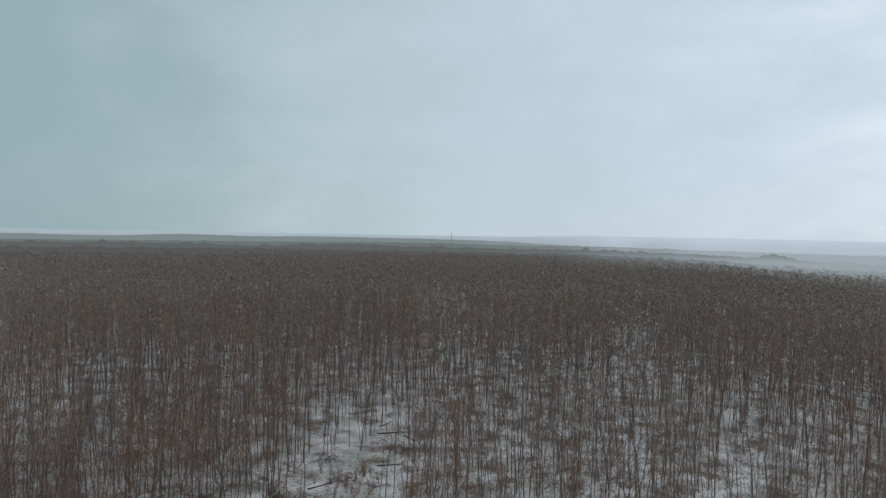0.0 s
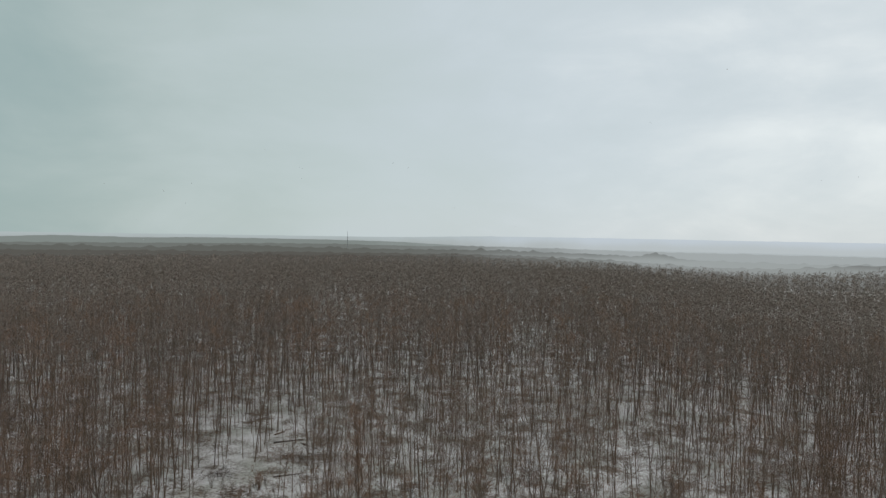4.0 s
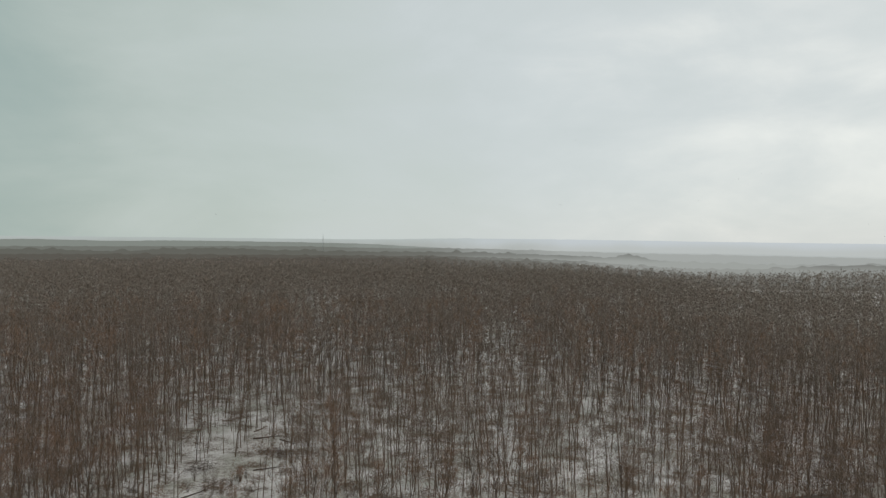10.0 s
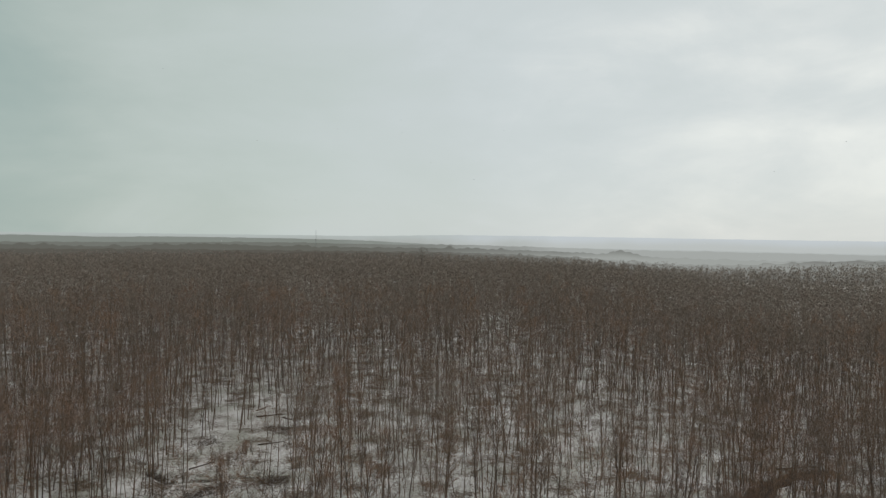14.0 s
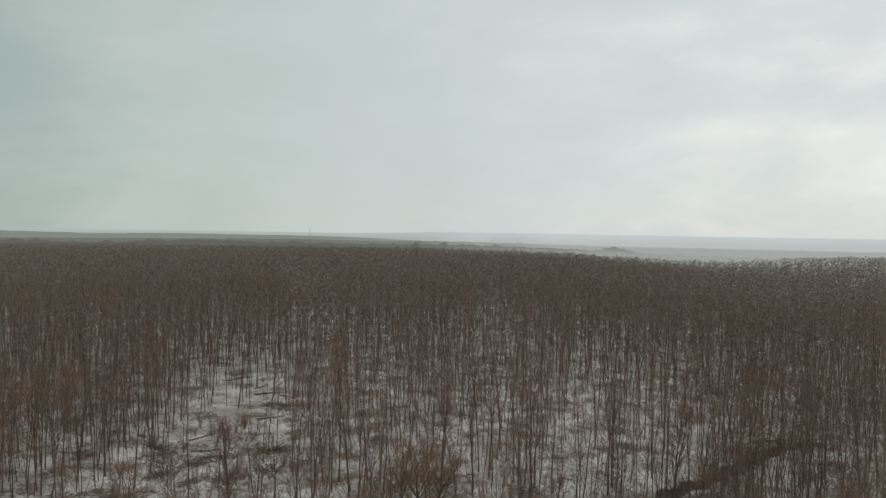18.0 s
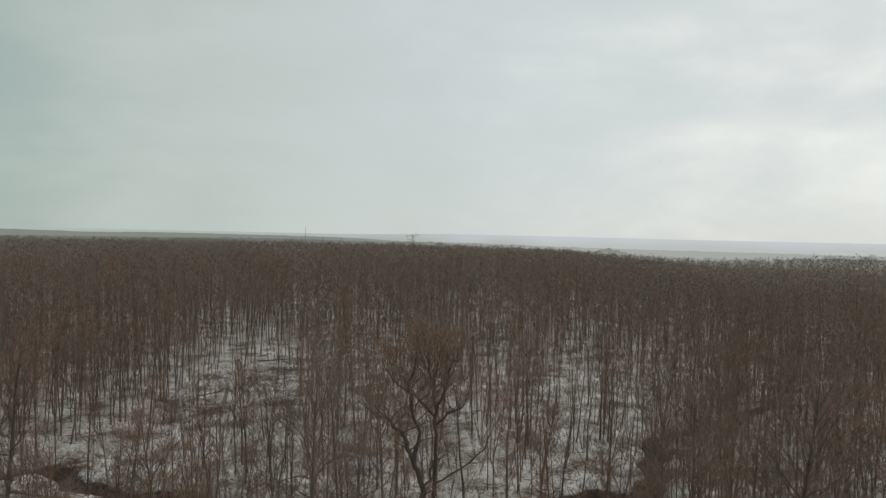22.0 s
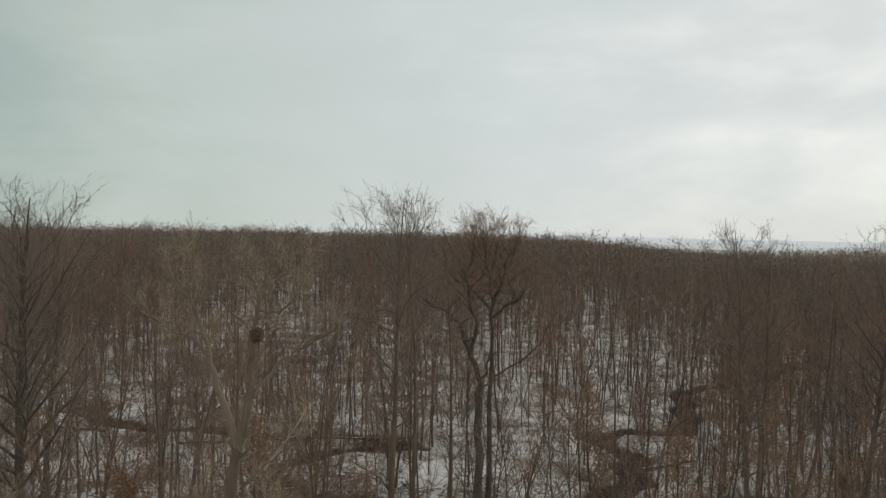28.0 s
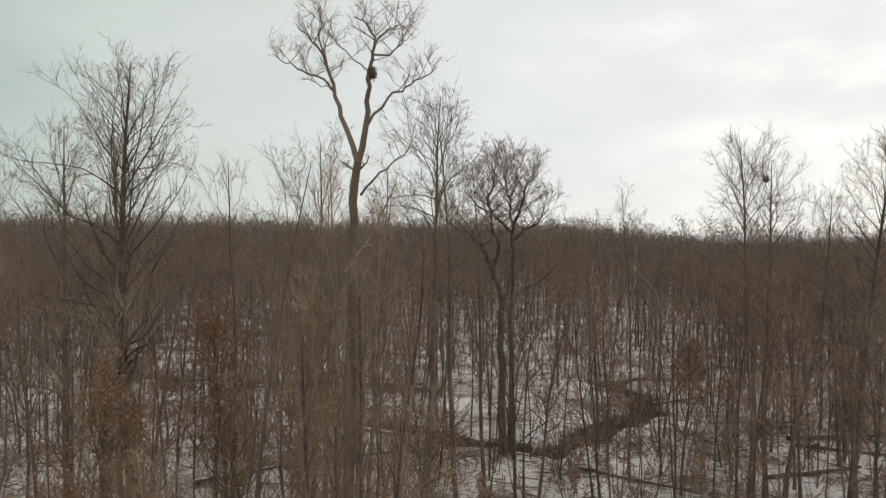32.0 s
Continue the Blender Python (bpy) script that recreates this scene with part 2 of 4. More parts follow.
def land(x, y):
    """Height of the ground."""
    x, y = np.asarray(x, float), np.asarray(y, float)
    r = np.hypot(x, y)
    z = 3.5 * smooth(y, 180, 460) * (1 - smooth(x, -40, 260))
    z = z - 7 * smooth(np.degrees(np.arctan2(x, np.maximum(y, 1) + 10)), 9, 25) * smooth(y, 60, 300)
    z = z + 9.5 * np.exp(-((x - 378) ** 2 + (y - 595) ** 2) / (2 * 75 ** 2))
    z = z + 1.2 * np.exp(-((x + 2) ** 2 + (y - 44) ** 2) / (2 * 18 ** 2))
    z = z + 0.35 * np.sin(x * 0.07 + 1.3) * np.cos(y * 0.055) + 0.12 * np.sin(x * 0.31 + y * 0.23) * np.cos(y * 0.27)
    return z - carve(x, y) - 45 * smooth(r, 760, 1500)


def fast_mesh(name, verts, tris, mats=(), index=None, flat=True):
    me = bpy.data.meshes.new(name)
    v, f = np.asarray(verts, np.float32).reshape(-1, 3), np.asarray(tris, np.int32).reshape(-1, 3)
    me.vertices.add(len(v))
    me.vertices.foreach_set("co", v.ravel())
    me.loops.add(f.size)
    me.loops.foreach_set("vertex_index", f.ravel())
    me.polygons.add(len(f))
    me.polygons.foreach_set("loop_start", np.arange(0, f.size, 3, dtype=np.int32))
    for m in mats:
        me.materials.append(m)
    if index is not None:
        me.polygons.foreach_set("material_index", np.asarray(index, np.int32))
    if not flat:
        me.polygons.foreach_set("use_smooth", np.ones(len(f), bool))
    me.update(calc_edges=True)
    return me


def grid_tris(rows, cols, wrap=False):
    i, j = np.meshgrid(np.arange(rows - 1), np.arange(cols if wrap else cols - 1), indexing="ij")
    k = (j + 1) % cols
    a, b, c, d = i * cols + j, i * cols + k, (i + 1) * cols + k, (i + 1) * cols + j
    return np.concatenate([np.stack([a, b, c], -1).reshape(-1, 3), np.stack([a, c, d], -1).reshape(-1, 3)])


far_steps = 2 * 1.16 ** np.arange(1, 41)
far_steps = np.cumsum(far_steps)
gx1 = np.concatenate([-80 - far_steps[::-1], np.arange(-80, 84, 0.9), 84 + far_steps])
gy1 = np.concatenate([20 - far_steps[::-1], np.arange(20, 132, 0.9), 132 + far_steps])
gx, gy = np.meshgrid(gx1, gy1)
tri = grid_tris(len(gy1), len(gx1))
gz = land(gx, gy)
floor_mesh = fast_mesh("ground", np.stack([gx, gy, gz], -1), tri, [ground_material()], flat=False)
floor_mesh.attributes.new("wet", "FLOAT", "POINT").data.foreach_set("value", carve(gx, gy).ravel().astype(np.float32))
tagged(new("ground", floor_mesh),
       "snow-covered forest floor with leaf litter and a dark winding creek bed", "ground", kind="structure")


# ---- distance: ridges of far woods in haze ----
def ridge(dist, line, tops, feet, seed, rough=3.0, bumps=()):
    """line: bearing and elevation of the skyline in degrees, as seen from 41 m up."""
    rng = np.random.default_rng(seed)
    deg = np.linspace(-64, 64, 1000)
    az = np.radians(deg)
    el = np.interp(deg, [p[0] for p in line], [p[1] for p in line])
    el = np.convolve(np.pad(el, 12, mode="edge"), np.ones(25) / 25, "valid")
    for centre, wide, high in bumps:
        el = el + high * np.exp(-((deg - centre) / wide) ** 2) * rng.uniform(0.75, 1.1, 1000)
    crowns = np.abs(np.interp(np.arange(1000), np.arange(0, 1000, 3), rng.normal(0, 1, 334))) * rough * 0.5 + rng.uniform(0, rough * 0.3, 1000)
    crowns = np.convolve(np.pad(crowns, 1, mode="edge"), (0.25, 0.5, 0.25), "valid")
    top = 41 + dist * np.tan(np.radians(el)) + crowns
    rows = []
    for back, drop in ((0, 110), (dist * 0.02, 5), (dist * 0.03, 0), (dist * 0.05, 40)):
        r = dist + back
        rows.append(np.stack([r * np.sin(az), r * np.cos(az), top - drop - (crowns if drop == 5 else 0)], -1))
    mid = float(np.median(top))
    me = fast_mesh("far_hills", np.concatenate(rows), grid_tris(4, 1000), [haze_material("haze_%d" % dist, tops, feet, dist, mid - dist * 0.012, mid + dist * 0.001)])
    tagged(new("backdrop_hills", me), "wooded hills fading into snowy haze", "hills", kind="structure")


# each farther ridge is painted paler, its haze lying in the glow colour
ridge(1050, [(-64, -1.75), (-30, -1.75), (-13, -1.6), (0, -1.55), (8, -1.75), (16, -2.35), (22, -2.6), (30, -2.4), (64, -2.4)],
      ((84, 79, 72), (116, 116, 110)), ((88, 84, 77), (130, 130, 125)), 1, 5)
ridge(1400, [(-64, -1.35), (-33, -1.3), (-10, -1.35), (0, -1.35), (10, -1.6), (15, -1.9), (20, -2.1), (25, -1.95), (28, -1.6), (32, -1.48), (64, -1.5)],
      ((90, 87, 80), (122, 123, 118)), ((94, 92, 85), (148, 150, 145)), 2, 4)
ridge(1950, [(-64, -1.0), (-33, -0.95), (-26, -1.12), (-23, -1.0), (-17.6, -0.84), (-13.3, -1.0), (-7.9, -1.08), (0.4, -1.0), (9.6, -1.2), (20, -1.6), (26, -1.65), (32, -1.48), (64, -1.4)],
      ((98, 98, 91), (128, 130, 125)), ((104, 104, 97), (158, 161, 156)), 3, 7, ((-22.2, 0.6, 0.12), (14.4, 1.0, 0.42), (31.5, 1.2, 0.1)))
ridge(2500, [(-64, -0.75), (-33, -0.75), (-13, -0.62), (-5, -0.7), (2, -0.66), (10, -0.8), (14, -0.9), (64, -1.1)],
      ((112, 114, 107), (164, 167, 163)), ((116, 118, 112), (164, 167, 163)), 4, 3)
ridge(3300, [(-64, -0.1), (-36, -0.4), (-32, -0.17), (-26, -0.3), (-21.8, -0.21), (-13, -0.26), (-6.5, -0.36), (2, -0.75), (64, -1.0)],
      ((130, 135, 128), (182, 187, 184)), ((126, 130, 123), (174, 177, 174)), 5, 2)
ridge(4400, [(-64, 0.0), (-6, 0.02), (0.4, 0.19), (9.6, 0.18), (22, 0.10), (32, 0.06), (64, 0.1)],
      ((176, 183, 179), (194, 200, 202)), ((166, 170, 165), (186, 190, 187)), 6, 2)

# a thin mast on the horizon
mast = new("radio_mast", None)
mast.location = (-458, 2500, 0)


# ---- trees ----
def unit(v):
    x, y, z = v
    n = math.sqrt(x * x + y * y + z * z) or 1.0
    return np.array((x / n, y / n, z / n))


def cross(a, b):
    (ax, ay, az), (bx, by, bz) = a, b
    return np.array((ay * bz - az * by, az * bx - ax * bz, ax * by - ay * bx))


def shoot(rng, start, way, length, n, wander, lift):
    """Points of one branch, wandering and bending towards the light."""
    pts, d = [np.array(start, float)], unit(np.array(way, float))
    for _ in range(n):
        d = unit(d + rng.normal(0, wander, 3) + np.array((0, 0, lift)))
        pts.append(pts[-1] + d * length / n)
    return np.array(pts)


def along(pts, f):
    s = f * (len(pts) - 1)
    i = min(int(s), len(pts) - 2)
    return pts[i] + (pts[i + 1] - pts[i]) * (s - i), unit(pts[i + 1] - pts[i])


def aside(rng, d, angle):
    """A way turned from d by that angle, to a random side."""
    side = unit(cross(d, rng.normal(0, 1, 3)))
    return unit(d * math.cos(angle) + side * math.sin(angle))


class Bag:
    """Triangles of tubes and twigs."""

    def __init__(self):
        self.v, self.f, self.n = [], [], 0

    def tube(self, pts, radii, sides):
        pts = np.asarray(pts, float)
        d = np.gradient(pts, axis=0)
        d /= np.maximum(np.linalg.norm(d, axis=1, keepdims=True), 1e-9)
        ref = np.array((1.0, 0.17, 0)) if abs(d[0][0]) < 0.9 else np.array((0, 1.0, 0))
        u = np.cross(d, ref)
        u /= np.maximum(np.linalg.norm(u, axis=1, keepdims=True), 1e-9)
        w = np.cross(d, u)
        a = np.linspace(0, 2 * np.pi, sides, endpoint=False)
        ring = pts[:, None] + np.asarray(radii)[:, None, None] * (u[:, None] * np.cos(a)[:, None] + w[:, None] * np.sin(a)[:, None])
        self.v.append(ring.reshape(-1, 3))
        self.f.append(grid_tris(len(pts), sides, True) + self.n)
        self.n += ring.shape[0] * sides

    def spike(self, p, d, length, width, rng):
        """A twig as one slim three-sided point."""
        u = unit(cross(d, rng.normal(0, 1, 3)))
        w = cross(d, u)
        k = width / 2
        self.v.append(np.array([p + u * k, p - u * k * 0.5 + w * k * 0.87, p - u * k * 0.5 - w * k * 0.87, p + d * length]))
        self.f.append(np.array([[0, 1, 3], [1, 2, 3], [2, 0, 3]]) + self.n)
        self.n += 4

    def blade(self, p, d, length, width, rng):
        """A far twig as one slim triangle."""
        u = unit(cross(d, rng.normal(0, 1, 3))) * width / 2
        self.v.append(np.array([p + u, p - u, p + d * length]))
        self.f.append(np.array([[0, 1, 2]]) + self.n)
        self.n += 3

    def blades(self, p, d, length, width, rng):
        """Many slim flat twigs at once."""
        u = np.cross(d, rng.normal(0, 1, d.shape))
        u *= width / 2 / np.maximum(np.linalg.norm(u, axis=1, keepdims=True), 1e-6)
        self.v.append(np.stack([p + u, p - u, p + d * length[:, None]], 1).reshape(-1, 3))
        self.f.append(np.arange(len(p) * 3).reshape(-1, 3) + self.n)
        self.n += len(p) * 3

    def arrays(self):
        return np.concatenate(self.v), np.concatenate(self.f)

    def mesh(self, name, *mats, flat=False):
        return fast_mesh(name, *self.arrays(), mats, flat=flat)


def part(name, mesh, parent, label=""):
    ob = new(name, mesh)
    ob.parent = parent
    return tagged(ob, label)


STEEL = material("grey_steel", (0.25, 0.26, 0.27), (0.4, 0.41, 0.42), 1.0, bump=0, spread=0)
for dx, dy in ((-1, -1), (1, -1), (1, 1), (-1, 1)):
    bag = Bag()
    bag.tube([(dx, dy, -60), (dx * 0.6, dy * 0.6, 20), (dx * 0.2, dy * 0.2, 60)], [0.3, 0.25, 0.2], 4)
    part("leg", bag.mesh("leg", STEEL), mast)
for z in range(20, 60, 4):
    bag = Bag()
    k = 0.6 - 0.012 * (z - 20)
    bag.tube([(-k, -k, z), (k, -k, z + 2), (k, k, z), (-k, k, z + 2)], [0.1] * 4, 3)
    part("brace", bag.mesh("brace", STEEL), mast)
tagged(mast, "thin steel lattice mast far off in haze", "mast")


def at_land(x, y, dz=0.0):
    return (x, y, float(land(x, y)) + dz)


def limbs_of(rng, trunk, first, width, count, up=(30, 62), lift=0.07, wander=0.20, points=7, top=0.97, vase=False):
    made = []
    for i in range(count):
        f = first + (top - first) * ((i + rng.uniform(0.1, 0.9)) / count)
        p, d = along(trunk, f)
        q = (f - first) / (1 - first)
        az = i * 2.4 + rng.uniform(-0.5, 0.5)
        el = radians(up[0] + (up[1] - up[0]) * q + rng.uniform(-8, 8))
        way = (math.cos(az) * math.cos(el), math.sin(az) * math.cos(el), math.sin(el))
        length = width * (0.35 + 0.85 * math.sin(math.pi * min(0.22 + 0.70 * q, 1))) * rng.uniform(0.75, 1.15)
        if vase:
            length = width * (1.55 - 1.0 * q) * rng.uniform(0.75, 1.15)
        made.append((f, shoot(rng, p, way, length, points, wander, lift)))
    return made


def along_many(pts, f):
    s = f * (len(pts) - 1)
    i = np.minimum(s.astype(int), len(pts) - 2)
    d = pts[i + 1] - pts[i]
    return pts[i] + d * (s - i)[:, None], d / np.maximum(np.linalg.norm(d, axis=1, keepdims=True), 1e-9)


def aside_many(rng, d, low, high, rise):
    side = np.cross(d, rng.normal(0, 1, d.shape))
    side /= np.maximum(np.linalg.norm(side, axis=1, keepdims=True), 1e-6)
    a = rng.uniform(low, high, len(d))[:, None]
    w = d * np.cos(a) + side * np.sin(a)
    w[:, 2] += rise
    return w / np.maximum(np.linalg.norm(w, axis=1, keepdims=True), 1e-6)


def dome(q):
    """Reach of a rounded crown at a share q of its height."""
    return 0.62 + 0.38 * q / 0.3 if q < 0.3 else math.sqrt(max(0.04, 1 - ((q - 0.3) / 0.74) ** 2))


def crown_limbs(rng, t, first, radius, count, up, crook, points, low=0, lift=0.06):
    """Limbs that climb out of a leading stem into a rounded crown; low: short sprays on the stem below it."""
    height = t[-1][2]
    for i in range(count + low):
        if i < count:
            f = first + (0.92 - first) * ((i + rng.uniform(0.1, 0.9)) / count)
        else:
            f = rng.uniform(first * 0.35, first)
        p, d = along(t, f)
        q = max(0.0, (f - first) / (1 - first))
        az, el = i * 2.4 + rng.uniform(-0.5, 0.5), radians(up[0] + (up[1] - up[0]) * q + rng.uniform(-10, 10) if i < count else rng.uniform(48, 70))
        reach = radius * dome(q) * rng.uniform(0.72, 1.1) if i < count else radius * rng.uniform(0.3, 0.6)
        length = min(reach / math.cos(el) ** 0.85, (height - p[2]) / math.sin(el) * 0.9 + 0.3, height * (1 - first) * 0.46 / math.sin(el) + 0.3)
        way = (math.cos(az) * math.cos(el), math.sin(az) * math.cos(el), math.sin(el))
        yield f, shoot(rng, p, way, length, points, crook, lift), length


def spray(rng, crown, s, twigs, twig, rise=0.14):
    """Twigs and their side twigs on a small branch."""
    p, d = along_many(s, rng.uniform(0.12, 1.0, twigs))
    w = aside_many(rng, d, 0.3, 1.0, rise)
    n = twig[0] * rng.uniform(0.45, 1.25, twigs)
    crown.blades(p, w, n, twig[1], rng)
    for _ in range(2):
        crown.blades(p + w * (n * rng.uniform(0.2, 0.9, twigs))[:, None], aside_many(rng, w, 0.35, 0.9, rise), n * 0.6, twig[1] * 0.75, rng)


def crowned(seed, x, y, height, radius, first=0.5, r0=0.2, limbs=24, subs=7, twigs=5, mats=(BARK, TWIG), label="", twig=(0.5, 0.014), thin=0.012, up=(34, 76), crook=0.13, lean=(0, 0), low=6, lift=0.05):
    """A bare tree with a leading stem, crooked climbing limbs, each a part, and a rounded crown of fine twigs."""
    rng = np.random.default_rng(seed)
    root = new("tree")
    root.location = at_land(x, y)
    t = shoot(rng, (0, 0, -0.3), (lean[0], lean[1], 1), height + 0.3, 10, 0.035, 0.03)
    t[:, 2] *= height / t[-1][2]
    rr = 0.012 + (r0 - 0.012) * (1 - np.linspace(0, 1, 11)) ** 0.85
    rr[0] *= 1.35
    bag, crown = Bag(), Bag()
    bag.tube(t, rr, 8)
    part("trunk", bag.mesh("trunk", mats[0]), root)
    for f, l, n in crown_limbs(rng, t, first, radius, limbs, up, crook, 7, low, lift):
        rl = max(thin, np.interp(f, np.linspace(0, 1, 11), rr) * rng.uniform(0.34, 0.58))
        bag = Bag()
        bag.tube(l, rl + (thin * 0.5 - rl) * np.linspace(0, 1, len(l)) ** 0.7, 5)
        part("limb", bag.mesh("limb", mats[0]), root)
        for _ in range(max(2, round(subs * min(1.1, n / radius)))):
            g = rng.uniform(0.2, 1.0)
            p, d = along(l, g)
            s = shoot(rng, p, aside(rng, d, rng.uniform(0.4, 0.9)), n * rng.uniform(0.22, 0.42) * (1.25 - 0.5 * g), 3, crook * 1.5, 0.08)
            crown.tube(s, np.linspace(min(max(rl * (1 - g) * 0.7, thin * 0.7), 0.035), thin * 0.35, 4), 3)
            spray(rng, crown, s, twigs, twig)
        spray(rng, crown, l[3:], twigs, twig)
    spray(rng, crown, t[8:], twigs, twig)
    part("crown", crown.mesh("crown", mats[1], flat=True), root, "bare twigs")
    return tagged(root, label or "tall bare deciduous tree standing in snow", "tree")


def grove_tree(seed, height, first, radius, limbs, twigs, r0, twig, sides=4, tubes=True, up=(30, 70), loose=0.12, turn=(0.3, 1.2), rise=0.1):
    """One tree of the woods farther off, as wood and twigs."""
    rng = np.random.default_rng(seed)
    t = shoot(rng, (0, 0, -0.3), (rng.normal(0, 0.04), rng.normal(0, 0.04), 1), height, 4, 0.05, 0.04)
    wood, crown = Bag(), Bag()
    wood.tube(t, r0 + (0.02 - r0) * np.linspace(0, 1, 5) ** 0.9, sides)
    for f, l, n in crown_limbs(rng, t, first, radius, limbs, up, 0.14, 3 if tubes else 2):
        rl = max(0.025, r0 * (1 - f) * 0.8)
        if tubes:
            wood.tube(l, np.linspace(rl, 0.012, len(l)), 3)
        else:
            crown.blade(l[0], unit(l[-1] - l[0]), n, rl * 2, rng)
        k = max(2, round(twigs / limbs * (0.5 + 0.75 * n / radius)))
        p, d = along_many(l, rng.uniform(0.15, 1.0, k))
        p = p + rng.normal(0, radius * loose, (k, 3))
        crown.blades(p, aside_many(rng, d, *turn, rise), twig[0] * rng.uniform(0.5, 1.3, k), twig[1], rng)
    return wood, crown


def big_tree(seed, base, height, first, width, limbs, subs, twigs, r0, stems=None, mats=(BARK, TWIG), label="", twig=(0.7, 0.022), lift=0.04, up=(54, 80), vase=True, leaves=0, thin=0.014, crook=0.03, tall=1.0):
    """A tree with each main limb a part of its own. stems: trunk and forks as (points, radius below, radius above, where limbs begin, limbs)."""
    rng = np.random.default_rng(seed)
    root = new("tree")
    root.location = base
    lines = []
    if stems is None:
        t = shoot(rng, (0, 0, -0.3), (0, 0, 1), height, 10, 0.04, 0.05)
        lines.append((t, r0, 0.025, first, limbs))
    else:
        for pts, ra, rb, begin, count in stems:
            pts = np.array(pts, float) * (1, 1, tall)
            fine = [pts[0]]
            for n, (a, b) in enumerate(zip(pts[:-1], pts[1:])):
                for s in (1 / 3, 2 / 3, 1):
                    fine.append(a + (b - a) * s + (rng.normal(0, crook, 3) if s < 1 else 0))
            lines.append((np.array(fine), ra, rb, begin, count))
    crown, leaf = Bag(), Bag()
    for t, ra, rb, begin, count in lines:
        bag = Bag()
        along_t = np.concatenate([[0], np.cumsum(np.linalg.norm(np.diff(t, axis=0), axis=1))])
        rr = rb + (ra - rb) * (1 - along_t / along_t[-1]) ** 0.75
        if t[0][2] < 0.5:
            rr[0] *= 1.35
        bag.tube(t, rr, 9)
        part("trunk", bag.mesh("trunk", mats[-1] if len(mats) > 2 and t[0][2] < 0.5 else mats[0]), root)
        for f, l in limbs_of(rng, t, begin, width, count, up, lift, 0.13, vase=vase):
            rl = max(thin, np.interp(f, np.linspace(0, 1, len(rr)), rr) * rng.uniform(0.38, 0.6))
            bag = Bag()
            bag.tube(l, rl + (thin * 0.55 - rl) * np.linspace(0, 1, len(l)) ** 0.8, 5)
            part("limb", bag.mesh("limb", mats[0]), root)
            span = np.linalg.norm(l[-1] - l[0])
            for j in range(subs):
                g = rng.uniform(0.2, 1.0)
                p, d = along(l, g)
                s = shoot(rng, p, unit(aside(rng, d, rng.uniform(0.4, 0.95)) + np.array((0, 0, 0.12))), span * rng.uniform(0.2, 0.45), 4, 0.24, 0.05)
                crown.tube(s, np.linspace(min(max(rl * (1 - g) * 0.6, thin * 0.6), 0.03), thin * 0.35, 5), 3)
                spray(rng, crown, s, twigs, twig)
                for _ in range(leaves * twigs):
                    p, d = along(s, rng.uniform(0.2, 1))
                    a = rng.normal(0, 1, 3)
                    a[2] -= 0.8
                    leaf.blade(p + rng.normal(0, twig[0] * 0.35, 3), unit(a), rng.uniform(0.09, 0.14), 0.075, rng)
        for _ in range(twigs * 2):
            p, d = along(t, rng.uniform(0.85, 1))
            crown.spike(p, aside(rng, d, rng.uniform(0.2, 0.7)), twig[0] * rng.uniform(0.6, 1.5), twig[1], rng)
    part("crown", crown.mesh("crown", mats[1], flat=True), root, "bare twigs")
    if leaves:
        part("foliage", leaf.mesh("foliage", LEAF, flat=True), root, "withered rusty leaves")
    return tagged(root, label or "tall bare deciduous tree standing in snow", "tree")


